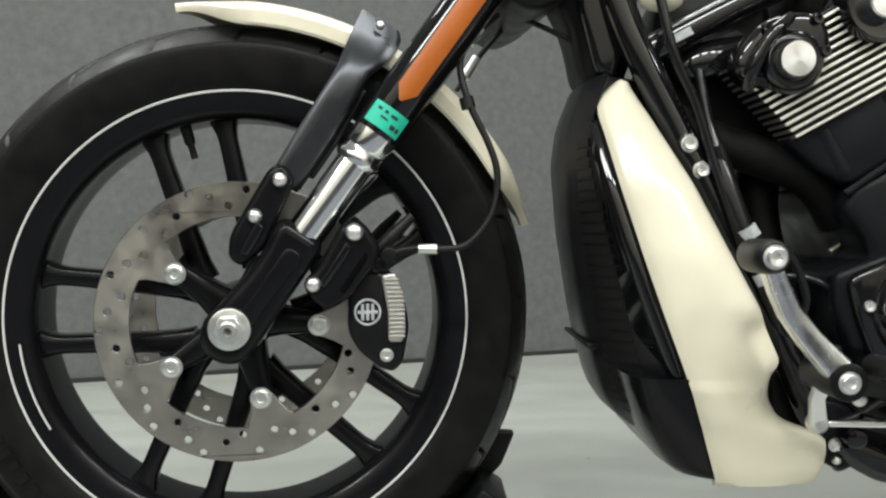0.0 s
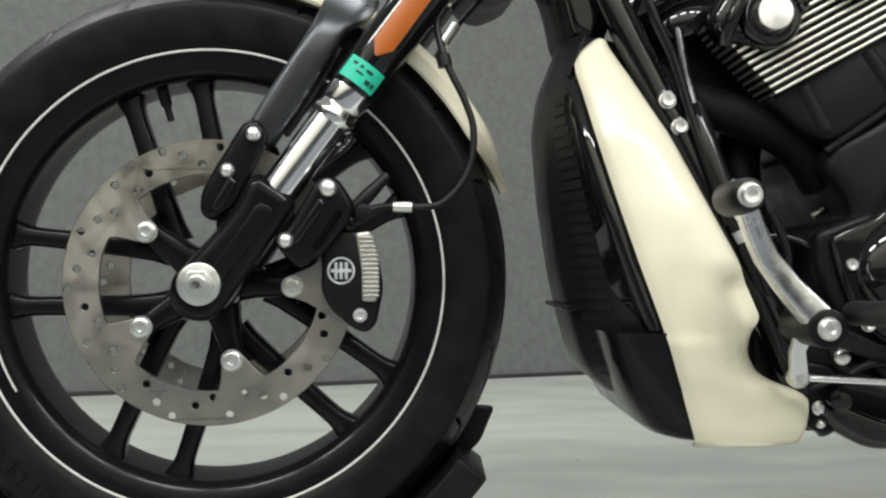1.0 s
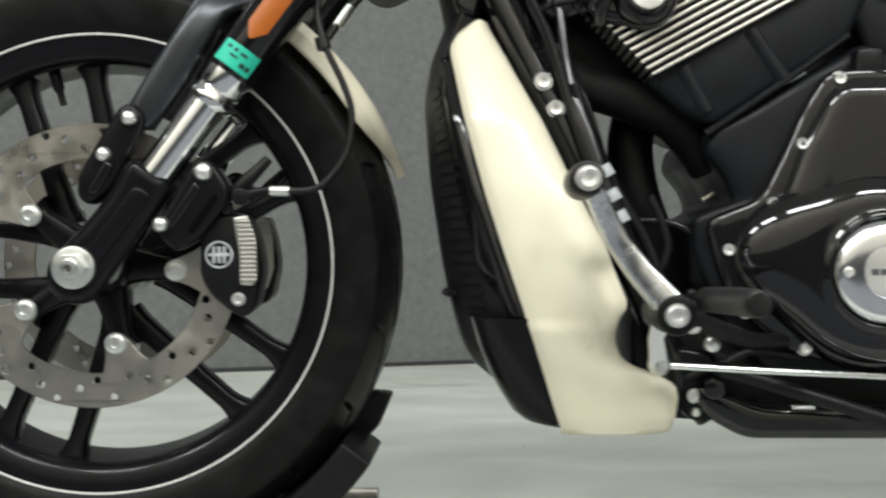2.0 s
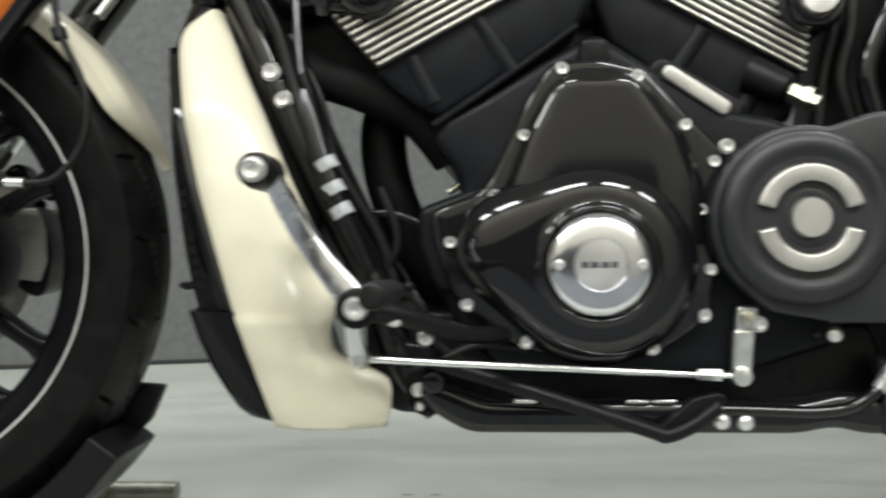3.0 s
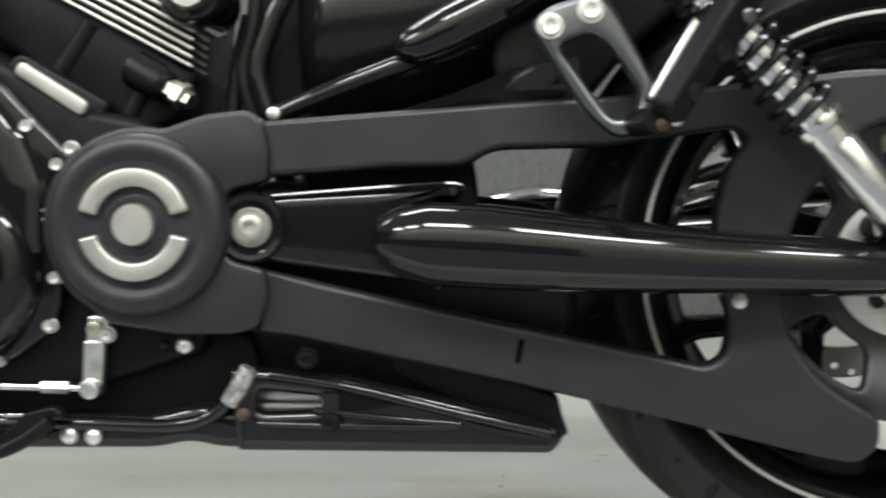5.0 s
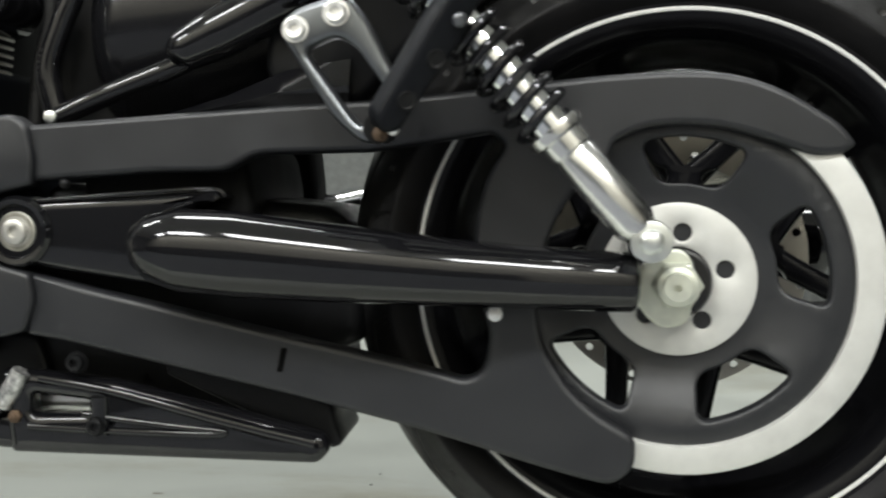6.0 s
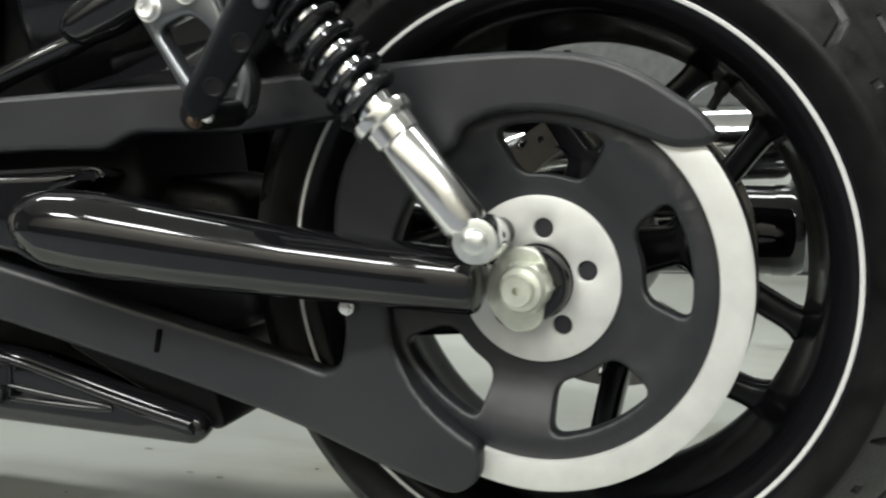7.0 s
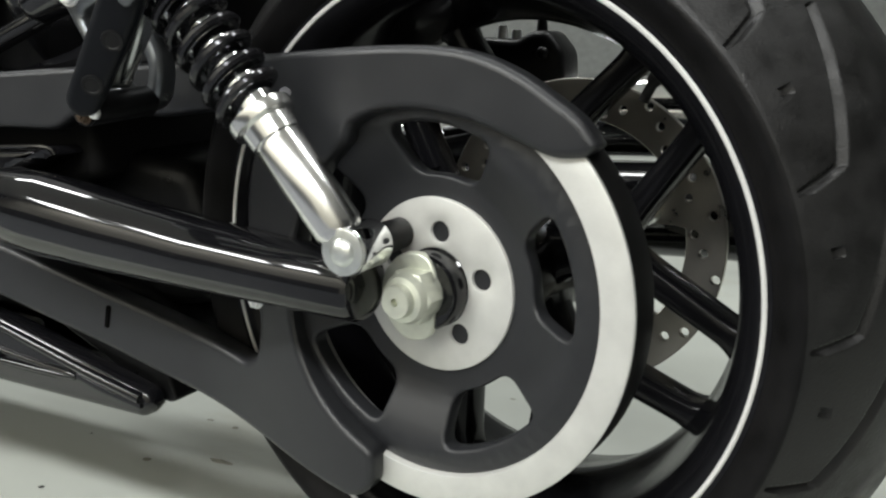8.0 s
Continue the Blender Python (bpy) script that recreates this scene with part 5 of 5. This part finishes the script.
part("drive_belt", plate(arc(0, 0, 0.160, 0.1640, -100, 100, 60), -0.154, -0.124, 0.001), SOFT, drive, "black toothed drive belt", MR)
for z0, z1 in ((0.455, 0.482), (0.288, 0.165)):
    part("belt_run", loft([[Vector((x, y, z + dz)) for y, dz in ((-0.118, -0.003), (-0.095, -0.003), (-0.095, 0.003), (-0.118, 0.003))] for x, z in ((1.02, z0 * 0.985), (1.60, z1))]), SOFT, drive)

# ---- swingarm ----
swing = empty("swingarm", (1.4, 0, 0.34), bike)
tagged(swing, "gloss black swingarm")


def arm_mesh(sgn):
    loops = []
    for x, zt, zb, yc, hd in ((1.230, 0.358, 0.344, -0.158, 0.012), (1.234, 0.371, 0.330, -0.162, 0.024), (1.250, 0.380, 0.318, -0.168, 0.031), (1.280, 0.3845, 0.310, -0.172, 0.035), (1.333, 0.3825, 0.3065, -0.177, 0.036), (1.42, 0.372, 0.304, -0.182, 0.036), (1.52, 0.3605, 0.3025, -0.187, 0.034), (1.60, 0.354, 0.301, -0.190, 0.032), (1.668, 0.350, 0.3000, -0.193, 0.030), (1.672, 0.348, 0.302, -0.193, 0.028), (1.674, 0.343, 0.307, -0.193, 0.024)):
        zc, hz = (zt + zb) / 2, (zt - zb) / 2
        lp = []
        for t in np.linspace(0, 2 * math.pi, 48, endpoint=False):
            c, s = math.cos(t), math.sin(t)
            lp.append(Vector((x, sgn * (yc + hd * math.copysign(abs(c) ** 0.95, c)), zc + hz * math.copysign(abs(s) ** 0.95, s))))
        loops.append(lp)
    return loft(loops)


for sgn in (1, -1):
    part("arm", arm_mesh(sgn), GLOSS, swing, "gloss black tapered swingarm leg")
part("pivot_casting", plate(fillet([(1.090, 0.385), (1.084, 0.362), (1.090, 0.340), (1.130, 0.330), (1.255, 0.312), (1.300, 0.306), (1.26, 0.34), (1.25, 0.37), (1.300, 0.390), (1.312, 0.394), (1.302, 0.402), (1.24, 0.3975), (1.14, 0.3925)], 0.010), -0.152, -0.100, 0.010, steps=5), GLOSS, swing, "gloss black pivot casting")
part("casting_edge", tube([(1.135, -0.1515, 0.391), (1.24, -0.1515, 0.3985), (1.300, -0.1515, 0.4015), (1.311, -0.150, 0.395)], 0.0022, 8), GLOSS, swing)
part("pivot_cup", lathe([(0.0, -0.1530), (0.0235, -0.1530), (0.0255, -0.1565), (0.0300, -0.1575), (0.033, -0.1535), (0.033, -0.13)], (1.1155, 0, 0.3625), 40), GLOSS, swing)
part("pivot_washer", lathe([(0.0, -0.1550), (0.0172, -0.1550), (0.0185, -0.1540), (0.0185, -0.151)], (1.1155, 0, 0.3625), 40), STEEL, swing, "dull plated washer")
bolt((1.1155, -0.1550, 0.3625), 0.0112, swing, 0.006, "socket", BRUSHED, name="pivot_bolt", label="bright socket-head swingarm pivot bolt")
bolt((1.160, -0.148, 0.4065), 0.005, swing, 0.005, "button", SATIN)
part("cross_member", plate(fillet([(1.06, 0.25), (1.20, 0.235), (1.36, 0.235), (1.425, 0.250), (1.43, 0.30), (1.40, 0.385), (1.30, 0.395), (1.10, 0.41)], 0.02), -0.075, 0.12, 0.02), SATIN, swing, "black swingarm cross member")
part("exhaust_box", plate(fillet([(1.06, 0.20), (1.12, 0.165), (1.375, 0.172), (1.394, 0.195), (1.390, 0.235), (1.34, 0.262), (1.06, 0.29)], 0.012), -0.085, 0.10, 0.012), SATIN, swing, "matt black exhaust box")
part("hugger", plate(fillet([(1.16, 0.46), (1.29, 0.46), (1.318, 0.44), (1.325, 0.40), (1.325, 0.37), (1.28, 0.36), (1.16, 0.38)], 0.012), -0.115, 0.10, 0.01), MATT, swing, "black inner splash plate")

# rear axle hardware
AX = Vector((-0.0007, 0.029, -0.0023))
axle = empty("rear_axle", HUB_R + Vector((0, -0.18, 0)), bike)
tagged(axle, "zinc-plated rear axle with nut and spacer")
part("axle_spacer", lathe([(0.0, -0.186), (0.027, -0.186), (0.029, -0.183), (0.029, -0.170), (0.033, -0.166), (0.034, -0.15), (0.034, -0.13)], AX, 48), GLOSS, axle, "gloss black axle spacer", MR)
part("adjuster_plate", plate([(AX.x - 0.008 + x * 0.86, AX.z + z * 0.84) for x, z in fillet([(-0.030, 0.012), (-0.012, 0.034), (0.014, 0.036), (0.026, 0.020), (0.024, -0.010), (0.022, -0.040), (-0.006, -0.046), (-0.024, -0.030), (-0.032, -0.012)], 0.014)], -0.160, -0.152, 0.002), PALEZINC, axle, "pale adjuster plate", MR)
axn = joined(plate(circle(AX.x, AX.z, 0.0212, 6), -0.176, -0.159, 0.002), lathe([(0.0185, -0.176), (0.0185, -0.207), (0.0165, -0.211), (0.0125, -0.2125), (0.0115, -0.219), (0.003, -0.2195), (0.003, -0.214), (0, -0.214)], AX, 40))
part("axle_nut", axn, PALEZINC, axle, "pale zinc-plated axle nut", MR)

# rear wheel
rw = empty("rear_wheel", HUB_R, bike)
tagged(rw, "wide black cast rear wheel with white pinstripe")
tyre_r = part("tyre", tyre([(0.222, -0.096), (0.232, -0.103), (0.240, -0.1095), (0.248, -0.1148), (0.254, -0.1172), (0.2575, -0.1170)] + [(0.319 - 0.060 * (w / 0.1165) ** 2.05, -w) for w in np.linspace(0.1145, 0, 44)], rear_groove, 1500, 0.0050, 150), RUBBER, rw, "wide black rear tyre with angular tread grooves", MW)
tread_faces(tyre_r, 0.2615, MR.to_3x3() @ Vector((0, 1, 0)))
RIM_R = [(0.1905, -0.003), (0.1912, -0.011), (0.1950, -0.021), (0.1995, -0.038), (0.203, -0.056), (0.206, -0.076), (0.2115, -0.093), (0.220, -0.1015), (0.2285, -0.1055), (0.2355, -0.1062), (0.238, -0.102), (0.235, -0.098), (0.226, -0.095), (0.219, -0.075), (0.217, 0)]
RIM_R = RIM_R + [(r, -y) for r, y in RIM_R[-2::-1]]
part("rim", lathe(RIM_R, n=128, closed=True), WHEEL, rw, "deep semi-gloss black cast rim", MW)
part("pinstripe", lathe([(0.2283, -0.1050), (0.2290, -0.1066), (0.2312, -0.1070), (0.2322, -0.1062), (0.2314, -0.105)], n=128, closed=True), WHITE, rw, "thin white pinstripe round the rim", MW)
part("hub", lathe([(0.02, -0.118), (0.055, -0.116), (0.058, -0.07), (0.05, -0.03), (0.05, 0.03), (0.058, 0.06), (0.058, 0.09), (0.02, 0.092)], n=56), WHEEL, rw, m=MW)
for k in range(5):
    a = 12.5 + 72 * k
    part("hub_arm", spoke_mesh(a, 0.035, a, 0.098, -0.01, -0.01, 0.050, 0.030, 0.06, 0.045), WHEEL, rw, m=MW)
    for s in (-1, 1):
        part("spoke", spoke_mesh(a + s * 1.5, 0.082, a + s * 26, 0.202, 0.006, 0.004, 0.024, 0.021, 0.036, 0.034), WHEEL, rw, m=MW)
rdisc = part("brake_disc", disc_mesh(0.1415, 0.106, 0.072, 20, 0.106, 0.006), DISC, rw, "drilled rear brake disc on the far side", MW)
for k in range(5):
    a = radians(20 + 72 * k)
    part("disc_carrier_bolt", drum(0.078 * math.cos(a), 0.085, 0.105, 0.078 * math.sin(a), 0.009), ZINC, rdisc, m=MW)
part("valve_stem", along((0.122, -0.02, 0.156), (0.1095, -0.02, 0.132), [(0, 0), (0, 0.006), (0.4, 0.0058), (0.5, 0.004), (1, 0.004), (1, 0)], 14), SOFT, rw, m=MW)
bars_on_ring(rw, 0.271, -52, -38, 5, -0.1212, MW, 0.011, 0.016)

# rear pulley: dark spider, bright belt flange, machined hub


def spider_mesh():
    """A dished disc with five round-cornered windows."""
    wins = [rounded_window(84 + 72 * k) for k in range(5)]
    me = plate(circle(0, 0, 0.1412, 120), -0.1375, -0.1215, 0.003, [circle(0, 0, 0.030, 40), *wins])
    bm = bmesh.new()
    bm.from_mesh(me)
    for i in range(36):
        for no in ((1, 0, 0), (0, 0, 1)):
            d = -0.14 + 0.008 * i
            bmesh.ops.bisect_plane(bm, geom=bm.verts[:] + bm.edges[:] + bm.faces[:], plane_co=(d * no[0], 0, d * no[2]), plane_no=no)
    for v in bm.verts:
        r = math.hypot(v.co.x, v.co.z)
        v.co.y -= 0.0205 * smooth01((r - 0.068) / 0.062) - 0.003 * smooth01((r - 0.128) / 0.010)
    bm.to_mesh(me)
    bm.free()
    return me


def rounded_window(mid):
    """A ring's sector with generous corners, as an outline."""
    r0, r1, half = 0.0835, 0.1220, radians(21.5)
    a = radians(mid)
    pts = []
    for rr, aa in ((r1, -1), (r1, -0.5), (r1, 0), (r1, 0.5), (r1, 1), (r0, 0.86), (r0, 0), (r0, -0.86)):
        sharp = abs(aa) > 0.6
        pts.append((rr * math.cos(a + half * aa), rr * math.sin(a + half * aa), 0.013 if sharp else 0.02))
    return fillet(pts, 0.01, 5)


spider = spider_mesh()
part("pulley_spider", spider, GUARD, rw, "charcoal pulley with five rounded windows", MR, smooth=50, flat=[True] * len(spider.polygons))
part("belt_flange", lathe([(0.1405, -0.128), (0.1405, -0.1580), (0.1415, -0.1600), (0.1617, -0.1600), (0.1647, -0.1585), (0.1647, -0.156), (0.160, -0.154), (0.160, -0.118), (0.142, -0.118)], n=128, closed=True), PULLEY, rw, "bright bare aluminium pulley edge", MR)
hub_holes = [circle(0.0405 * math.cos(radians(85 + 72 * k)), 0.0405 * math.sin(radians(85 + 72 * k)), 0.0078, 24) for k in range(5)]
part("pulley_hub", plate(circle(0, 0, 0.066, 96), -0.1405, -0.126, 0.0015, hub_holes + [circle(0, 0, 0.028, 40)], steps=2), PULLEY, rw, "machined aluminium pulley hub with five holes", MR)
for k in range(5):
    a = radians(85 + 72 * k)
    # black disc in each hole stands for the shade inside
    part("hole_shade", drum(0.0405 * math.cos(a), -0.131, -0.120, 0.0405 * math.sin(a), 0.009, 0.001, 20), SLOT_SHADE, rw, m=MR)

# rear caliper
rc = part("rear_caliper", plate(fillet([(1.605, 0.480), (1.62, 0.440), (1.70, 0.438), (1.716, 0.465), (1.714, 0.494), (1.698, 0.513), (1.680, 0.512), (1.668, 0.504), (1.63, 0.506)], 0.007), 0.085, 0.135, 0.008), SATIN, bike, "black rear brake caliper")
for bx, bz, bmat in ((1.686, 0.506, SATIN), (1.645, 0.498, SILVER), (1.660, 0.494, SILVER)):
    part("bleed_screw", tube([(bx, 0.105, bz), (bx, 0.105, bz + 0.012), (bx, 0.105, bz + 0.019)], [0.006, 0.005, 0.0042]), bmat, rc)
bolt((1.695, 0.085, 0.492), 0.006, rc, 0.006, "button", SATIN)
part("upper_muffler", tube([(1.33, 0.21, 0.368), (1.40, 0.215, 0.380), (1.46, 0.22, 0.378), (1.56, 0.23, 0.390), (1.67, 0.237, 0.420), (1.80, 0.245, 0.428), (1.905, 0.25, 0.432), (1.918, 0.2505, 0.432)], [0.030, 0.032, 0.033, 0.036, 0.046, 0.048, 0.047, 0.040], 32), CHROME, bike, "bright satin metal upper muffler on the far side")
muff = part("muffler", tube([(1.30, 0.205, 0.30), (1.50, 0.20, 0.318), (1.80, 0.193, 0.337), (1.908, 0.19, 0.340)], [0.040, 0.048, 0.048, 0.048], 28), GLOSS, bike, "gloss black muffler on the far side")
part("muffler_tip", tube([(1.900, 0.19, 0.340), (1.918, 0.19, 0.3402), (1.930, 0.19, 0.3404)], [0.0492, 0.0492, 0.044], 28), GLOSS, muff, "black muffler end ring")
# added blocker: hides the bright wall behind the gap above the swingarm
part("far_side_blocker", plate(fillet([(1.06, 0.33), (1.318, 0.34), (1.325, 0.40), (1.318, 0.465), (1.08, 0.47)], 0.015), 0.165, 0.225, 0.01), MATT, bike, "added black box on the far side that keeps a gap dark")

# ---- shock ----
shock = empty("rear_shock", (1.6, -0.225, 0.45), bike)
tagged(shock, "chrome rear shock absorber with gloss black coil spring")
SE = Vector((1.680, -0.222, 0.3605))
SD = Vector((-0.656, 0.0, 0.755)).normalized()


def on_shock(s):
    return SE + SD * s


part("lower_body", along(on_shock(0.012), on_shock(0.118), [(0, 0), (0, 0.0150), (0.06, 0.0178), (0.74, 0.0178), (0.75, 0.0172), (0.77, 0.0172), (0.78, 0.0192), (0.90, 0.0196), (0.92, 0.0240), (0.97, 0.0250), (1, 0.0245), (1, 0)], 48), DAMPER, shock, "polished metal lower damper body")
part("damper_shaft", along(on_shock(0.11), on_shock(0.46), [(0, 0), (0, 0.0165), (1, 0.0165), (1, 0)], 32), CHROME, shock, "chrome shaft inside the spring")
helix = []
u0 = SD.orthogonal().normalized()
v0 = SD.cross(u0)
turns, pitch = 20, 0.0166
for i in range(turns * 20 + 1):
    a = 2 * math.pi * i / 20
    helix.append(on_shock(0.121 + pitch * i / 20) + (u0 * math.cos(a) + v0 * math.sin(a)) * 0.0238)
part("spring", tube(helix, 0.0042, 10, straight=True), COIL, shock, "glossy black coil spring")
part("lower_eye", joined(drum(SE.x, -0.234, -0.195, SE.z, 0.0175, 0.003), tube([on_shock(0.0), on_shock(0.02)], 0.013, 20)), CHROME, shock)
bolt((SE.x, -0.234, SE.z), 0.0105, shock, 0.007, "button", ZINC)
part("eye_washer", drum(SE.x, -0.2365, -0.232, SE.z, 0.0165, 0.001), ZINC, shock)
part("eye_stud", drum(SE.x, -0.20, -0.12, SE.z, 0.012, 0.001), SATIN, shock)

# ---- passenger peg ----
pp = empty("passenger_peg", (1.45, -0.2, 0.49), bike)
tagged(pp, "folded passenger foot peg on a grey cast hanger")
outer = fillet([(1.369, 0.538), (1.384, 0.554), (1.430, 0.568), (1.446, 0.548), (1.481, 0.480), (1.474, 0.448), (1.446, 0.438), (1.420, 0.460)], 0.012)
inner = fillet([(1.393, 0.520), (1.421, 0.532), (1.438, 0.522), (1.466, 0.482), (1.462, 0.459), (1.440, 0.455)], 0.009)
hang = part("peg_hanger", plate(outer, -0.188, -0.166, 0.006, [inner], steps=4), SATINGREY, pp, "grey satin cast peg hanger")
for bx, bz in ((1.3865, 0.5365), (1.4215, 0.550)):
    bolt((bx, -0.188, bz), 0.0092, hang, 0.007, "socket", SILVER)
part("peg_hinge", tube([(1.468, -0.255, 0.448), (1.462, -0.185, 0.452)], 0.012, 18), SATIN, pp)
bolt((1.470, -0.256, 0.444), 0.005, pp, 0.006, "hex", RUST, label="rust-brown hinge bolt")
bolt((1.480, -0.256, 0.447), 0.005, pp, 0.006, "button", SILVER)
TWIST = Matrix.Translation((1.500, -0.262, 0.49)) @ Matrix.Rotation(radians(36), 4, Vector((0.58, 0, 0.81))) @ Matrix.Translation((-1.500, 0.262, -0.49))
pegm = part("peg_bar", plate(fillet([(1.463, 0.458), (1.470, 0.445), (1.484, 0.446), (1.529, 0.512), (1.548, 0.551), (1.543, 0.566), (1.529, 0.566), (1.505, 0.530)], 0.008), -0.272, -0.246, 0.006, steps=4), CASE, pp, "folded dark grey peg with two holes", TWIST)
for bx, bz in ((1.488, 0.471), (1.510, 0.502)):
    part("peg_dimple", lathe([(0.0080, -0.2715), (0.0076, -0.2730), (0.0060, -0.2730), (0.0052, -0.2724), (0, -0.2724)], (bx, 0, bz), 24), SOFT, pegm, m=TWIST)
bolt((1.527, -0.2725, 0.531), 0.006, pegm, 0.004, "button", GREYMETAL, TWIST)
part("peg_blade", plate(fillet([(1.462, 0.468), (1.470, 0.462), (1.522, 0.545), (1.514, 0.560)], 0.003), -0.236, -0.21, 0.003), CHROME, pp)

# ---- rear bodywork ----
rb = empty("rear_bodywork", (1.3, 0, 0.56), bike)
tagged(rb, "black covers, tubes and hoses behind the engine")
part("battery_box", plate(fillet([(1.155, 0.475), (1.160, 0.66), (1.36, 0.67), (1.36, 0.498)], 0.02), -0.03, 0.10, 0.015), SATIN, rb, "black battery box")
part("battery_cover", pillow([(x, float(np.interp(x, [1.145, 1.25, 1.50], [0.468, 0.478, 0.55])), float(np.interp(x, [1.145, 1.5], [0.665, 0.70])), 0.03 * (1 - smooth01((x - 1.145) / 0.04)) ** 2) for x in np.linspace(1.145, 1.50, 24)], -0.088, 0.055, upright=False, edge=2.0), SEMI, rb, "semi-gloss black rounded battery cover", smooth=60)
part("rear_frame_tube", tube([(1.128, -0.105, 0.468), (1.18, -0.108, 0.490), (1.238, -0.108, 0.512), (1.27, -0.105, 0.526)], [0.010, 0.0105, 0.0105, 0.009], 16), GLOSS, rb, "gloss black diagonal tube")
part("tube_end", joined(drum(1.130, -0.118, -0.095, 0.470, 0.0065, 0.002)), ZINC, rb)
part("reservoir", tube([(1.252, -0.115, 0.520), (1.262, -0.115, 0.530), (1.30, -0.115, 0.548), (1.36, -0.115, 0.578), (1.44, -0.11, 0.62)], [0.006, 0.019, 0.024, 0.024, 0.024], 22), GLOSS, rb, "gloss black cylindrical reservoir")
part("side_scoop", loft([[Vector((x, y, z)) for y, z in ((-0.12, zb), (-0.128, (zb + zt) / 2), (-0.115, zt), (-0.05, zt), (-0.05, zb))] for x, zb, zt in ((1.24, 0.466, 0.470), (1.30, 0.466, 0.488), (1.36, 0.47, 0.512), (1.42, 0.47, 0.522))]), GLOSS, rb)
for i, (pts, r) in enumerate((([(1.116, -0.07, 0.475), (1.106, -0.07, 0.52), (1.120, -0.07, 0.565), (1.134, -0.07, 0.60), (1.134, -0.07, 0.66)], 0.011), ([(1.100, -0.05, 0.47), (1.088, -0.05, 0.52), (1.098, -0.05, 0.57), (1.105, -0.05, 0.64)], 0.008), ([(1.07, -0.03, 0.46), (1.076, -0.03, 0.52), (1.09, -0.03, 0.58)], 0.009))):
    part("hose", tube(pts, r, 14), SOFT if i else GLOSS, rb)
# added black filler: closes most of the bright strip between the hoses
part("rear_gap_filler", plate(fillet([(1.075, 0.46), (1.17, 0.46), (1.17, 0.68), (1.095, 0.68)], 0.01), -0.02, 0.08, 0.008), SATIN, rb)
part("inner_fender", plate(fillet([(1.335, 0.505), (1.37, 0.482), (1.425, 0.476), (1.47, 0.53), (1.58, 0.625), (1.66, 0.66), (1.66, 0.74), (1.36, 0.74)], 0.02), -0.11, 0.11, 0.01), SATIN, rb, "black inner rear mudguard")
part("engine_spine", plate(fillet([(0.62, 0.66), (0.80, 0.575), (0.83, 0.575), (1.10, 0.66), (1.10, 0.74), (0.62, 0.74)], 0.02), -0.06, 0.06, 0.02), SATIN, rb, "black intake body between the cylinders")

# ---- wheel chock ----
chock = empty("wheel_chock", (0.1, 0, FZ))
tagged(chock, "black steel wheel chock with a bare tube base on the floor", "wheel chock")
CX, CZ = -0.008, 0.334
part("rear_cradle", plate(fillet(arc(CX, CZ, 0.344, 0.384, -36, -72, 16), 0.004, 3), -0.045, 0.085, 0.004), SATIN, chock, "black curved cradle block behind the tyre")
part("cradle_plate", plate(fillet([(0.262, 0.176), (0.318, 0.172), (0.300, 0.130), (0.246, 0.078), (0.20, 0.045), (0.17, 0.05)], 0.006), 0.068, 0.086, 0.003), SATIN, chock)
part("cradle_post", tube([(0.19, 0.03, 0.06), (0.185, 0.03, 0.03), (0.18, 0.03, FZ + 0.012)], 0.012, 16), SATIN, chock)
part("front_stop", plate(fillet(arc(CX, CZ, 0.347, 0.375, -120, -150, 12), 0.004, 3), -0.045, 0.085, 0.004), SATIN, chock)
part("base_plate", plate(fillet([(-0.35, FZ), (0.20, FZ), (0.20, FZ + 0.006), (-0.35, FZ + 0.006)], 0.001), -0.06, 0.11, 0.001), SATIN, chock)


def base_tube(y):
    return tube([(-0.30, y, FZ + 0.0135), (0.0, y, FZ + 0.0135), (0.282, y, FZ + 0.0135)], 0.0135, 20)


part("base_tube", base_tube(0.23), STEEL, chock, "bare steel base tube")
part("base_cross_bar", tube([(0.175, 0.23, FZ + 0.0135), (0.175, 0.12, FZ + 0.0135), (0.175, 0.0, FZ + 0.0135)], 0.0125, 16), STEEL, chock)
